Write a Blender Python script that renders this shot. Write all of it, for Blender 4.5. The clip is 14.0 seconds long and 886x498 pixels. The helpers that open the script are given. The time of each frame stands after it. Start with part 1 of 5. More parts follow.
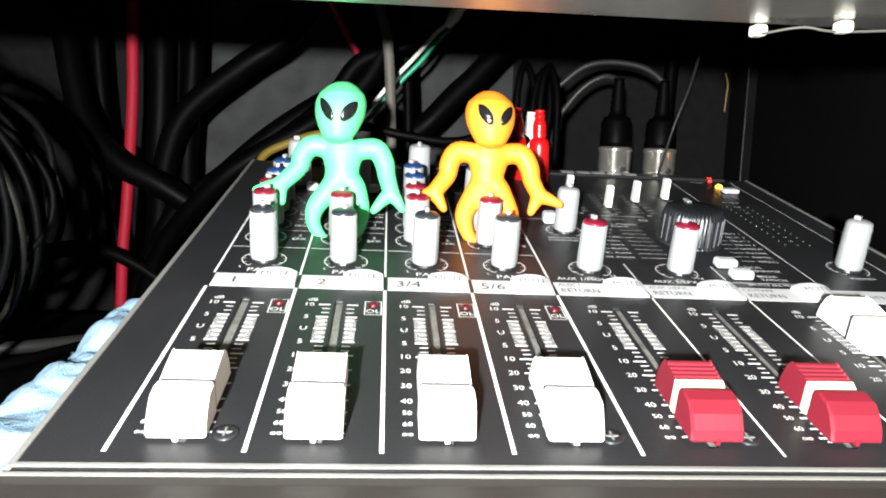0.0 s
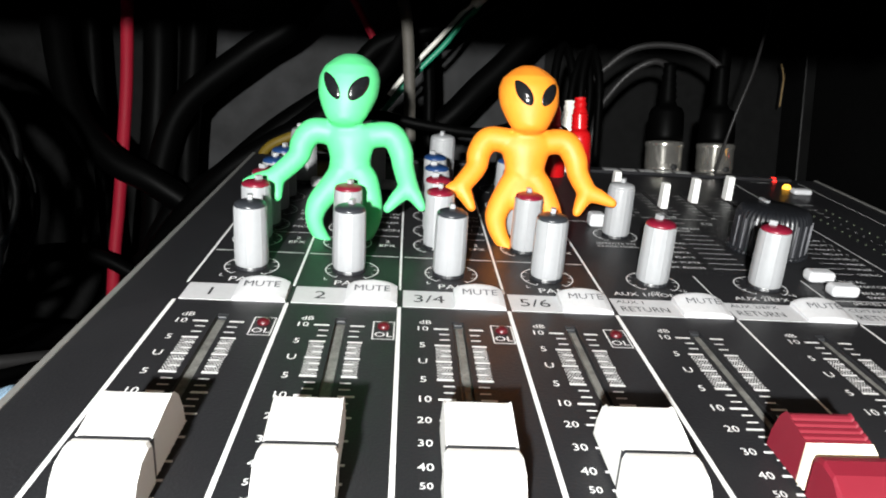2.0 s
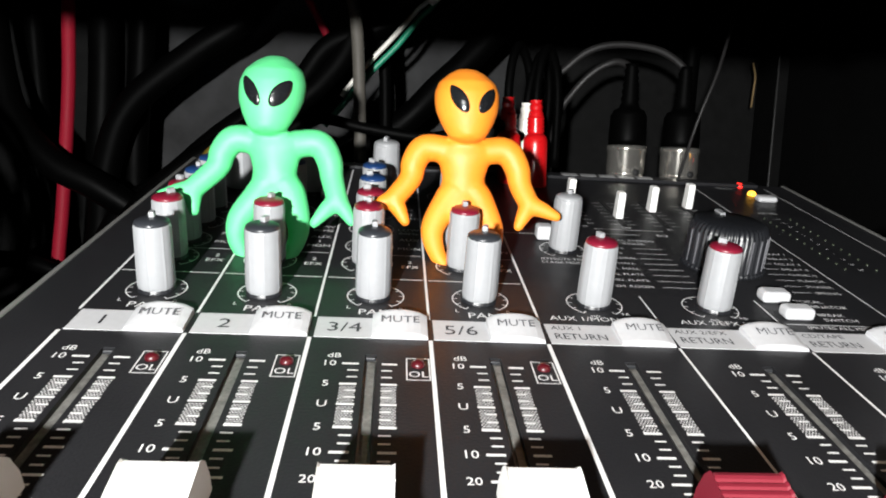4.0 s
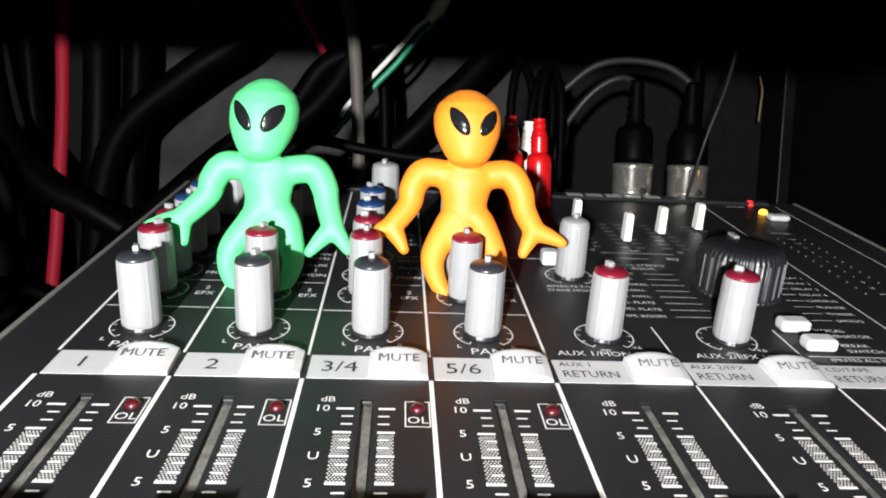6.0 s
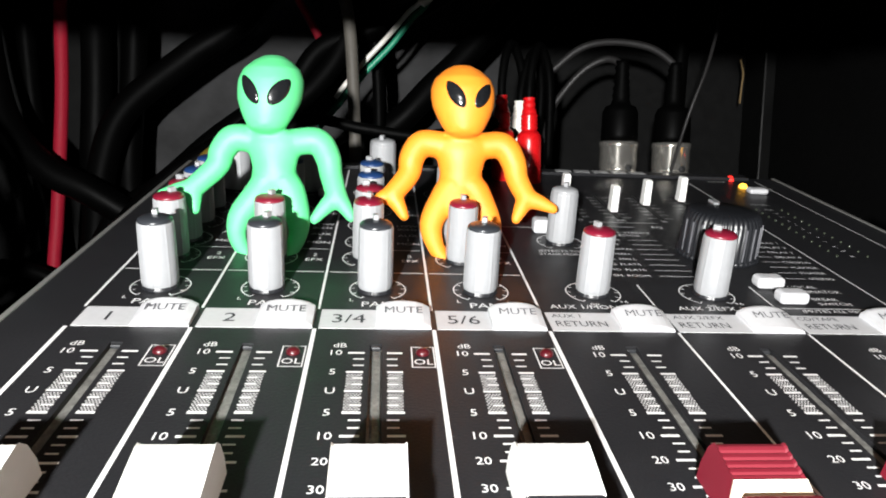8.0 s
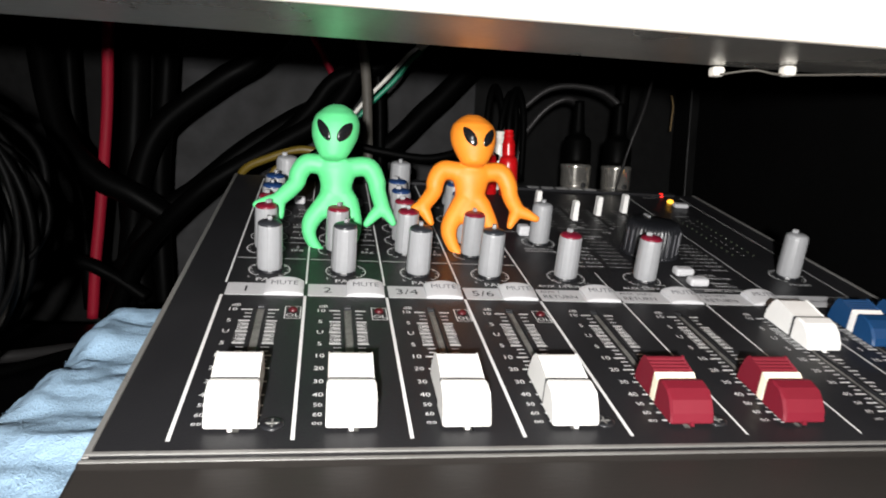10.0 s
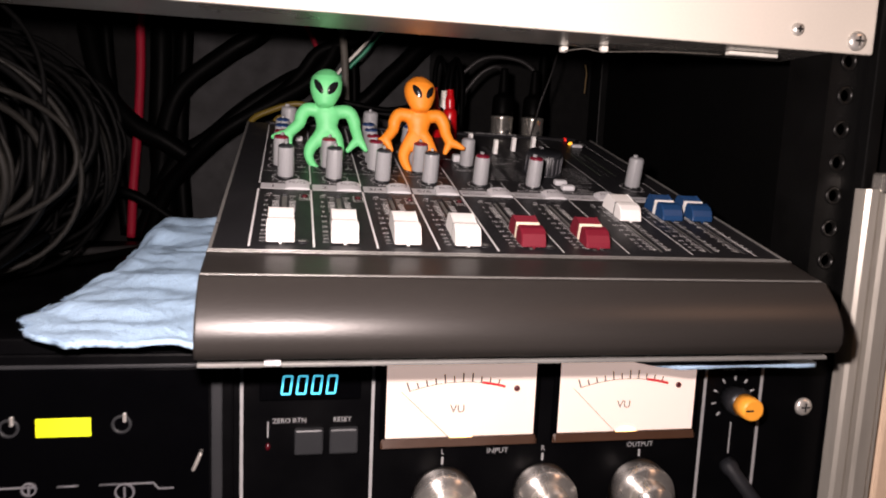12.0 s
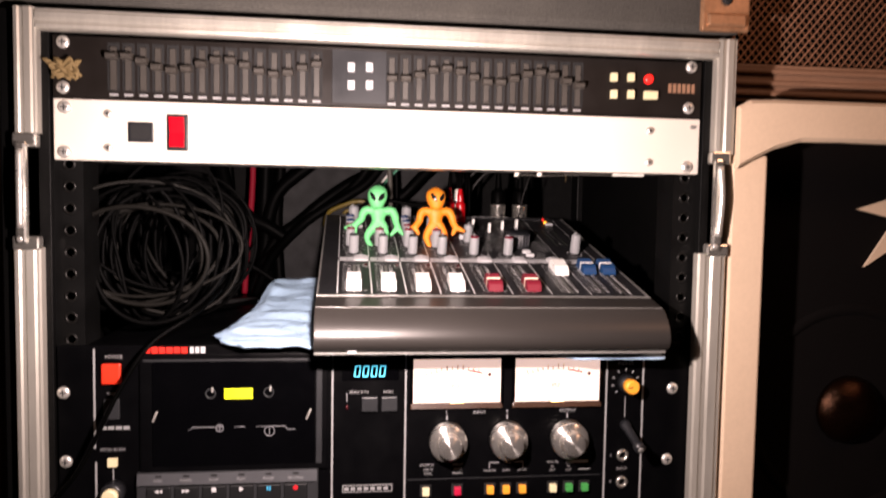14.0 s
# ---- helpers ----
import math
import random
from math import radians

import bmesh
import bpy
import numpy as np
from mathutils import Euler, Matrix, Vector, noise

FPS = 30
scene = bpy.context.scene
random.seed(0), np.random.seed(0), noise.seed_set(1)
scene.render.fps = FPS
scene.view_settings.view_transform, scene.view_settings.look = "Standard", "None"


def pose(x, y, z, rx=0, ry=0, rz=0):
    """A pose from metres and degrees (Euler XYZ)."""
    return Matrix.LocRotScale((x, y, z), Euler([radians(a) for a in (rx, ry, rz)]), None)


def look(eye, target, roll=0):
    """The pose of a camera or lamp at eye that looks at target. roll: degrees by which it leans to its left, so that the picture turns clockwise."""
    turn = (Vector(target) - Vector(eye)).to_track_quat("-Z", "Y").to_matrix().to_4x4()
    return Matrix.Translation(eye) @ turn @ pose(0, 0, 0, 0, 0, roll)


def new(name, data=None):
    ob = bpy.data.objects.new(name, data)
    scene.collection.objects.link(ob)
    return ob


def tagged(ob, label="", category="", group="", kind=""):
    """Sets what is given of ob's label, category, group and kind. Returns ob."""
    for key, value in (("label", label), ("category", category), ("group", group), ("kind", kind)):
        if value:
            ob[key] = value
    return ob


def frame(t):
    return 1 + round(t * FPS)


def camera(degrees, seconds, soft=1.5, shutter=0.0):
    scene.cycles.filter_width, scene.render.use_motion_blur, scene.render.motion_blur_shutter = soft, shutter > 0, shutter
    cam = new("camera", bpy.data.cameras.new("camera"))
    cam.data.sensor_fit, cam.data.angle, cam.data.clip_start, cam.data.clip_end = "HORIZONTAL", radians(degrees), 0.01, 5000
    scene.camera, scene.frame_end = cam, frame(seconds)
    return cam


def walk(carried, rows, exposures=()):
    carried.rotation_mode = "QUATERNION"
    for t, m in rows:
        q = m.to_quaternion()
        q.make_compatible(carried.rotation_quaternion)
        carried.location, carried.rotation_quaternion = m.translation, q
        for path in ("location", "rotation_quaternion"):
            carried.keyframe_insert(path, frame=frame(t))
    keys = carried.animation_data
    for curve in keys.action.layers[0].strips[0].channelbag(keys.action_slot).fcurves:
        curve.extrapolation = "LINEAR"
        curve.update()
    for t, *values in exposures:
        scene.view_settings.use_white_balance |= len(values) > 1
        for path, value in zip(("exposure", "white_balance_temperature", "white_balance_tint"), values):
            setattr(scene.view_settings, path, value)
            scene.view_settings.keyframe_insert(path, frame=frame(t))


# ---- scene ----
cam = camera(64.3, 14.0, soft=1.9, shutter=0.3)
# seconds, eye x y z in metres, yaw, pitch, roll in degrees
PATH = [
    (0, 0.0127, -0.1395, 0.9611, -3.81, -6.57, 2.09),
    (0.5, 0.0162, -0.1240, 0.9635, -3.16, -6.97, 1.83),
    (1, 0.0135, -0.1137, 0.9607, -2.27, -5.81, 2.53),
    (1.5, 0.0103, -0.1034, 0.9526, -2.59, -6.11, 3.09),
    (2, 0.0129, -0.0962, 0.9557, -2.28, -6.01, 2.44),
    (2.5, 0.0171, -0.0923, 0.9562, -3.14, -6.26, 2.59),
    (3, 0.0213, -0.0929, 0.9566, -3.70, -6.27, 2.50),
    (5.3, 0.0342, -0.0654, 0.9660, -2.47, -6.54, 2.32),
    (5.5, 0.0326, -0.0680, 0.9640, -3.23, -5.75, 2.29),
    (6, 0.0303, -0.0726, 0.9644, -2.85, -5.36, 1.80),
    (6.5, 0.0302, -0.0777, 0.9630, -3.31, -5.60, 1.63),
    (7, 0.0298, -0.0826, 0.9638, -3.79, -5.43, 1.47),
    (7.5, 0.0289, -0.0816, 0.9573, -3.77, -6.06, 1.36),
    (8, 0.0269, -0.0844, 0.9579, -3.89, -5.90, 1.37),
    (8.2, 0.0256, -0.0859, 0.9577, -3.71, -5.80, 1.24),
    (10.3, -0.0111, -0.1779, 0.9639, -10.43, -5.59, 2.29),
    (10.5, -0.0143, -0.1903, 0.9593, -11.72, -5.56, 2.01),
    (11, -0.0294, -0.2160, 0.9593, -13.02, -6.65, 1.89),
    (11.5, -0.0237, -0.2454, 0.9474, -12.80, -7.80, 1.62),
    (12, -0.0183, -0.2969, 0.9470, -11.10, -7.89, 2.52),
    (12.5, -0.0181, -0.3664, 0.9459, -9.11, -7.14, 2.44),
    (13, -0.0214, -0.4265, 0.9428, -8.90, -6.66, 2.47),
    (13.5, -0.0138, -0.4952, 0.9452, -7.82, -6.87, 2.06),
    (13.6, -0.0095, -0.5056, 0.9502, -7.15, -7.22, 1.89),
    (13.8, -0.0155, -0.5194, 0.9614, -6.04, -5.74, 0.92),
    (14, -0.0252, -0.5336, 0.9706, -6.82, -3.34, 0.96),
]
EXPOSURES = [(0.0, 0.9, 6120, 4), (1.0, 0.46, 6120, 5), (3.0, 0.1, 6120, 7), (8.2, 0.31, 6150, 8), (10.5, -0.68, 6350, 12), (11.5, -0.85, 6800, 22), (12.0, -0.95, 6900, 26), (13.0, -0.74, 7150, 30), (14.0, -0.35, 7250, 31)]


def eye_pose(x, y, z, yaw, pitch, roll):
    """Yaw to the left of +y, pitch up, roll clockwise picture, in degrees."""
    return Matrix.Translation((x, y, z)) @ pose(0, 0, 0, 0, 0, yaw) @ pose(0, 0, 0, 90 + pitch) @ pose(0, 0, 0, 0, 0, roll)


walk(cam, [(t, eye_pose(*row)) for t, *row in PATH], EXPOSURES)

# ---- light: a phone torch in a dark room, and the faint warm room around it ----
world = bpy.data.worlds.new("room_air")
world.use_nodes = True
world.node_tree.nodes["Background"].inputs[0].default_value = (1.0, 0.72, 0.5, 1)
world.node_tree.nodes["Background"].inputs[1].default_value = 0.006
scene.world = world
torch = new("torch_light", bpy.data.lights.new("torch_light", "SPOT"))
torch.data.energy, torch.data.color = 16.0, (1.0, 0.955, 0.9)
torch.data.shadow_soft_size, torch.data.spot_size, torch.data.spot_blend = 0.006, radians(165), 0.75
torch.matrix_world = look((-0.03, -0.255, 0.969), (0.03, 0.1, 0.94))
room_lamp = new("room_lamp", bpy.data.lights.new("room_lamp", "AREA"))
room_lamp.data.energy, room_lamp.data.color, room_lamp.data.size = 2.3, (1.0, 0.6, 0.36), 0.25
room_lamp.matrix_world = look((0.8, -0.6, 1.6), (0.3, 0.0, 0.95))

# ---- materials ----
MATS = {}


def rgb(h):
    return tuple(((int(h[i:i + 2], 16) / 255 + 0.055) / 1.055) ** 2.4 if int(h[i:i + 2], 16) > 10 else int(h[i:i + 2], 16) / 255 / 12.92 for i in (0, 2, 4))


def mat(name, base, rough=0.5, metal=0.0, grain=400.0, vary=0.12, bump=0.0, blotch=40.0, coat=0.0, emit=0.0, emit_color=None, spec=0.5, stretch=None):
    """Principled surface whose colour and gloss vary at two scales, with a fine relief."""
    m = bpy.data.materials.new(name)
    m.use_nodes = True
    nt = m.node_tree
    b = nt.nodes["Principled BSDF"]
    b.inputs["Metallic"].default_value = metal
    b.inputs["Specular IOR Level"].default_value = spec
    b.inputs["Coat Weight"].default_value = coat
    co = nt.nodes.new("ShaderNodeTexCoord")
    source = co.outputs["Object"]
    if stretch:
        mp = nt.nodes.new("ShaderNodeMapping")
        mp.inputs["Scale"].default_value = stretch
        nt.links.new(source, mp.inputs["Vector"])
        source = mp.outputs["Vector"]
    fine = nt.nodes.new("ShaderNodeTexNoise")
    fine.inputs["Scale"].default_value, fine.inputs["Detail"].default_value = grain, 4
    big = nt.nodes.new("ShaderNodeTexNoise")
    big.inputs["Scale"].default_value, big.inputs["Detail"].default_value = blotch, 5
    nt.links.new(source, fine.inputs["Vector"])
    nt.links.new(source, big.inputs["Vector"])
    mix = nt.nodes.new("ShaderNodeMath")
    mix.operation = "ADD"
    nt.links.new(fine.outputs["Fac"], mix.inputs[0])
    nt.links.new(big.outputs["Fac"], mix.inputs[1])
    ramp = nt.nodes.new("ShaderNodeMapRange")
    ramp.inputs["From Min"].default_value, ramp.inputs["From Max"].default_value = 0.6, 1.4
    ramp.inputs["To Min"].default_value, ramp.inputs["To Max"].default_value = 1 - vary, 1 + vary
    nt.links.new(mix.outputs[0], ramp.inputs["Value"])
    hue = nt.nodes.new("ShaderNodeHueSaturation")
    hue.inputs["Color"].default_value = (*base, 1)
    nt.links.new(ramp.outputs[0], hue.inputs["Value"])
    nt.links.new(hue.outputs[0], b.inputs["Base Color"])
    rr = nt.nodes.new("ShaderNodeMapRange")
    rr.inputs["From Min"].default_value, rr.inputs["From Max"].default_value = 0.3, 0.7
    rr.inputs["To Min"].default_value, rr.inputs["To Max"].default_value = max(0.02, rough - 0.08), min(1.0, rough + 0.08)
    nt.links.new(big.outputs["Fac"], rr.inputs["Value"])
    nt.links.new(rr.outputs[0], b.inputs["Roughness"])
    if bump:
        bp = nt.nodes.new("ShaderNodeBump")
        bp.inputs["Strength"].default_value, bp.inputs["Distance"].default_value = min(1.0, bump), 0.0006
        nt.links.new(fine.outputs["Fac"], bp.inputs["Height"])
        nt.links.new(bp.outputs[0], b.inputs["Normal"])
    if emit:
        b.inputs["Emission Color"].default_value = (*(emit_color or base), 1)
        b.inputs["Emission Strength"].default_value = emit
    MATS[name] = m
    return m


CONSOLE = mat("console_panel_black", rgb("212123"), 0.42, 0.0, 1800, 0.2, 0.15, 30, spec=0.22)
CONSOLE_REST = mat("palm_rest_satin", rgb("302d2b"), 0.4, 0.3, 1500, 0.08, 0.06, 25, stretch=(0.2, 1, 1))
PRINT = mat("white_printing", rgb("d8d8d8"), 0.6, 0, 900, 0.08)
# dark print; also paints the shade in the white fader caps' gap
PRINT_GAP_DARK = mat("dark_print_and_gap_shade", rgb("222428"), 0.6, 0, 900, 0.08)
LABEL_WHITE = mat("label_white", rgb("b9b9bb"), 0.5, 0, 700, 0.06)
EDGE_GREY = mat("edge_grey", rgb("8a8986"), 0.35, 0.4, 900, 0.1)
KNOB_GREY = mat("knob_grey", rgb("8e8f91"), 0.38, 0, 500, 0.05, 0.05)
KNOB_BLACK = mat("knob_black", rgb("1b1c1f"), 0.35, 0, 500, 0.08, 0.05)
CAP_RED = mat("cap_red", rgb("6e1428"), 0.36, 0, 500, 0.06)
CAP_BLUE = mat("cap_blue", rgb("1b345e"), 0.36, 0, 500, 0.06)
CAP_BLACK = mat("cap_charcoal", rgb("2b2d31"), 0.34, 0, 500, 0.06)
FADER_WHITE = mat("fader_white", rgb("e2e1de"), 0.42, 0, 500, 0.03, 0.05)
FADER_RED = mat("fader_red", rgb("6a1122"), 0.55, 0, 500, 0.05, 0.05)
FADER_BLUE = mat("fader_blue", rgb("143a62"), 0.45, 0, 500, 0.05, 0.05)
IVORY = mat("ivory_line", rgb("e8dcc4"), 0.5, 0, 500, 0.04)
SLOT_GREY = mat("slot_dust", rgb("74736f"), 0.5, 0.3, 900, 0.5, 0.4, 260)
SLOT_BLACK = mat("slot_black", rgb("0c0c0d"), 0.8)
LED_DARK_RED = mat("led_dark_red", rgb("420811"), 0.35, 0, 300, 0.05, coat=0.5)
LED_RED = mat("led_red_lit", rgb("ff1a10"), 0.3, emit=2.2, emit_color=(1, 0.03, 0.02))
LED_AMBER = mat("led_amber_lit", rgb("ffb020"), 0.3, emit=3.0, emit_color=(1, 0.45, 0.04))
LED_OFF = mat("led_off_clear", rgb("3c4236"), 0.2, 0, 300, 0.1, coat=0.5)
GREEN_SKIN = mat("green_rubber", rgb("5dc881"), 0.58, 0, 260, 0.07, 0.08, 90)
ORANGE_SKIN = mat("orange_rubber", rgb("ec8820"), 0.58, 0, 260, 0.08, 0.08, 90)
EYE_BLACK = mat("eye_black", rgb("17181a"), 0.18, 0, 300, 0.05, coat=0.3)
DECK_BLACK = mat("deck_black", rgb("040405"), 0.4, 0.0, 1500, 0.12, 0.1, 50, spec=0.07)
DECK_DARK = mat("deck_window_black", rgb("030304"), 0.14, 0, 300, 0.1, spec=0.2)
DECK_GREY = mat("deck_key_grey", rgb("2a2b2d"), 0.42, 0.1, 900, 0.1, 0.1, spec=0.28)
LINE_GREY = mat("line_grey", rgb("8c8c8d"), 0.5, 0, 900, 0.06)
BRUSHED = mat("brushed_aluminium", rgb("eeeae4"), 0.3, 0.92, 500, 0.10, 0.05, 60)
turned = BRUSHED.node_tree.nodes.new("ShaderNodeTangent")
turned.direction_type, turned.axis = "RADIAL", "Y"
BRUSHED.node_tree.links.new(turned.outputs[0], BRUSHED.node_tree.nodes["Principled BSDF"].inputs["Tangent"])
BRUSHED.node_tree.nodes["Principled BSDF"].inputs["Anisotropic"].default_value = 0.9
BRUSHED.node_tree.nodes["Principled BSDF"].inputs["Anisotropic Rotation"].default_value = 0.25
ALU = mat("aluminium_extrusion", rgb("c3beb4"), 0.38, 0.6, 300, 0.14, 0.15, 30, stretch=(1, 1, 0.15))
CHROME = mat("screw_chrome", rgb("d8d4ce"), 0.34, 0.7, 500, 0.08)
PANEL_CREAM = mat("cream_paint", rgb("cfc8bd"), 0.48, 0, 900, 0.04, 0.08, 12)
CHASSIS = mat("zinc_chassis", rgb("8f8d88"), 0.3, 0.65, 500, 0.12, 0.1, 20)
RACK_BLACK = mat("rack_black", rgb("070707"), 0.5, 0.05, 700, 0.2, 0.2, 40, spec=0.16)
RACK_INNER = mat("blotchy_sheet_grey", rgb("252526"), 0.62, 0, 60, 0.75, 0.5, 16, spec=0.16)
RACK_BACK = mat("painted_board_black", rgb("0d0d0d"), 0.75, 0, 200, 0.5, 0.5, 12, spec=0.1)
RACK_SIDE = mat("inner_side_black", rgb("040404"), 0.85, 0, 260, 0.3, 0.3, 14, spec=0.06)
CABLE_BLACK = mat("cable_black_rubber", rgb("020202"), 0.5, 0, 700, 0.15, 0.05, spec=0.03)
CABLE_PALE = mat("cable_pale_grey", rgb("4a4742"), 0.55, 0, 700, 0.15, 0.1, spec=0.2)
CABLE_GREY = mat("cable_grey_rubber", rgb("1c1b1b"), 0.5, 0, 700, 0.15, 0.1, spec=0.25)
CABLE_RED = mat("cable_red", rgb("7d1022"), 0.6, 0, 700, 0.12, 0.1, spec=0.15)
CABLE_YELLOW = mat("cable_yellow", rgb("5a4a12"), 0.45, 0, 700, 0.1, 0.05)
CABLE_GREEN = mat("wire_green", rgb("1f7a5c"), 0.45, 0, 700, 0.1)
CABLE_WHITE = mat("wire_white", rgb("c9c7c0"), 0.45, 0, 700, 0.1)
PLUG_RED = mat("plug_red", rgb("b80f14"), 0.3, 0, 500, 0.06)
PLUG_WHITE = mat("plug_white", rgb("dcd8cf"), 0.35, 0, 500, 0.06)
NICKEL = mat("nickel_shell", rgb("d6d2ca"), 0.24, 0.9, 500, 0.1)
TOWEL = mat("blue_terry", rgb("a9c8e2"), 0.95, 0, 1300, 0.16, 1.0, 120, spec=0.1)
WOOD = mat("cream_board", rgb("d2b89e"), 0.6, 0, 300, 0.06, 0.2, 14)
CLOTH_BLACK = mat("speaker_cloth", rgb("050303"), 0.9, 0, 1500, 0.3, 0.4, spec=0.12)
CARPET = mat("cabinet_carpet", rgb("3c3a36"), 0.95, 0, 500, 0.35, 1.0, 30)
MESH_METAL = mat("grille_metal", rgb("dca888"), 0.5, 0.25, 500, 0.2)
LEDGE_BROWN = mat("ledge_brown", rgb("3a2519"), 0.4, 0, 300, 0.15, 0.1)
COPPER = mat("tarnished_copper", rgb("b98a68"), 0.4, 0.6, 300, 0.25, 0.3)
BROWN_TRIM = mat("brown_trim", rgb("8e6a54"), 0.5, 0, 300, 0.2, 0.2)
EQ_FACE = mat("equalizer_face", rgb("1c1816"), 0.4, 0.2, 900, 0.15, 0.1, spec=0.28)
EQ_CAP = mat("equalizer_slider_grey", rgb("3a3632"), 0.45, 0, 500, 0.1)
BUTTON_IVORY = mat("button_ivory", rgb("d6cba4"), 0.4, 0, 500, 0.05)
BUTTON_RED = mat("button_red", rgb("b01e3c"), 0.4, 0, 500, 0.05)
BUTTON_AMBER = mat("button_amber", rgb("ea9a34"), 0.4, 0, 500, 0.05)
BUTTON_GREEN = mat("button_green", rgb("2f8a45"), 0.4, 0, 500, 0.05)
POWER_RED = mat("power_red", rgb("d8341c"), 0.4, 0, 500, 0.05)
LOGO_RED = mat("logo_red", rgb("e02a1c"), 0.5, 0, 500, 0.04)
# the label is no lamp; a slight glow is added to brighten it
TAPE_YELLOW = mat("cassette_label_yellow_glow", rgb("e4ee18"), 0.5, 0, 500, 0.04, emit=0.35, emit_color=(0.78, 0.85, 0.02))
VU_FACE = mat("meter_face_lit", rgb("beb2a8"), 0.5, 0, 300, 0.03, emit=0.9, emit_color=(1.0, 0.81, 0.7))
VU_LAMP = mat("meter_bulb_lit", rgb("ffe0a0"), 0.5, emit=5.0, emit_color=(1.0, 0.62, 0.25))
DIGITS = mat("counter_digits_lit", rgb("30c8e8"), 0.5, emit=2.0, emit_color=(0.05, 0.62, 0.85))
ROCKER_LIT = mat("rocker_red_lit", rgb("b00c16"), 0.25, emit=0.4, emit_color=(1.0, 0.02, 0.04), coat=0.5)
MARK_RED = mat("meter_red_mark", rgb("c01c24"), 0.5)
# blue key symbol, brightened by a faint added glow
MARK_BLUE = mat("key_blue_glow_mark", rgb("2aa0c8"), 0.5, emit=0.15)
DOME_DARK = mat("dome_bronze", rgb("2c190e"), 0.26, 0.9, 900, 0.3, 0.6)
INK_GREY = mat("ink_grey", rgb("5a5a5e"), 0.6)
HOLE_RIM = mat("hole_rim", rgb("1c1b1a"), 0.35, 0.6)
STRING = mat("string_pale", rgb("6e5a38"), 0.8)
COIL_BLACK = mat("coil_black", rgb("040404"), 0.55, 0, 700, 0.2, 0.1, spec=0.04)
COIL_GREY = mat("coil_grey", rgb("141311"), 0.6, 0, 700, 0.2, 0.1, spec=0.12)
ROOM_WALL = mat("room_wall", rgb("5a4638"), 0.8, 0, 60, 0.15, 0.2, 4)
ROOM_FLOOR = mat("room_floor", rgb("2c2622"), 0.7, 0, 60, 0.2, 0.2, 4)


# ---- mesh helpers: all shapes are given in millimetres ----
def face(bm, pts, mi=0, smooth=False):
    f = bm.faces.new([bm.verts.new(p) for p in pts])
    f.material_index, f.smooth = mi, smooth
    return f


def box(bm, x0, x1, y0, y1, z0, z1, bev=0.0, mi=0, seg=2):
    vs = [bm.verts.new((x, y, z)) for z in (z0, z1) for y in (y0, y1) for x in (x0, x1)]
    fs = [bm.faces.new([vs[i] for i in q]) for q in ((0, 2, 3, 1), (4, 5, 7, 6), (0, 1, 5, 4), (2, 6, 7, 3), (0, 4, 6, 2), (1, 3, 7, 5))]
    for f in fs:
        f.material_index = mi
    if bev:
        es = list({e for f in fs for e in f.edges})
        bmesh.ops.bevel(bm, geom=es, offset=bev, segments=seg, affect="EDGES", profile=0.5)
    return vs


def loft(bm, rings, mi=0, closed=True, caps=True, smooth=True):
    """Skin between rings of points of equal count."""
    vr = [[bm.verts.new(p) for p in r] for r in rings]
    n = len(vr[0])
    for a, b in zip(vr, vr[1:]):
        for i in range(n if closed else n - 1):
            j = (i + 1) % n
            f = bm.faces.new((a[i], a[j], b[j], b[i]))
            f.material_index, f.smooth = mi, smooth
    if caps:
        for r, rev in ((vr[0], True), (vr[-1], False)):
            f = bm.faces.new(r[::-1] if rev else r)
            f.material_index = mi
    return vr


def lathe(bm, profile, seg=32, centre=(0, 0, 0), axis="z", mi=0, flutes=0, depth=0.0, caps=True, smooth=True):
    """Turns (radius, height) pairs round an axis; flutes cut ribs into the rim."""
    rings = []
    for r, h in profile:
        ring = []
        for i in range(seg):
            a = 2 * math.pi * i / seg
            q = r
            if flutes:
                q = r * (1 - depth * (0.5 + 0.5 * math.cos(a * flutes)) ** 3) if depth > 0 else r * (1 - depth * max(0.0, math.cos(a * flutes)) ** 14)
            x, y = q * math.cos(a), q * math.sin(a)
            p = (x, y, h) if axis == "z" else (x, -h, y) if axis == "y" else (h, x, y)
            ring.append(Vector(p) + Vector(centre))
        rings.append(ring)
    return loft(bm, rings, mi, True, caps, smooth)


def glide(pts, steps=8):
    """A smooth line through points."""
    ps = [Vector(p) for p in pts]
    ps = [2 * ps[0] - ps[1]] + ps + [2 * ps[-1] - ps[-2]]
    out = []
    for a, b, c, d in zip(ps, ps[1:], ps[2:], ps[3:]):
        for k in range(steps):
            t = k / steps
            out.append(0.5 * ((2 * b) + (c - a) * t + (2 * a - 5 * b + 4 * c - d) * t * t + (3 * b - a - 3 * c + d) * t ** 3))
    return out + [ps[-2]]


def tube(bm, pts, radius, seg=10, mi=0, steps=8, raw=False):
    """A round cable along points; radius may be a list, one for each point."""
    line = [Vector(p) for p in pts] if raw else glide(pts, steps)
    if isinstance(radius, (int, float)):
        rs = [radius] * len(line)
    else:
        rs = [float(v) for v in np.interp(np.linspace(0, len(radius) - 1, len(line)), range(len(radius)), radius)]
    rings, side = [], None
    for i, p in enumerate(line):
        way = (line[min(i + 1, len(line) - 1)] - line[max(i - 1, 0)]).normalized()
        if side is None:
            side = way.orthogonal().normalized()
        side = (side - way * side.dot(way)).normalized()
        up = way.cross(side)
        rings.append([p + rs[i] * (math.cos(2 * math.pi * k / seg) * side + math.sin(2 * math.pi * k / seg) * up) for k in range(seg)])
    return loft(bm, rings, mi)


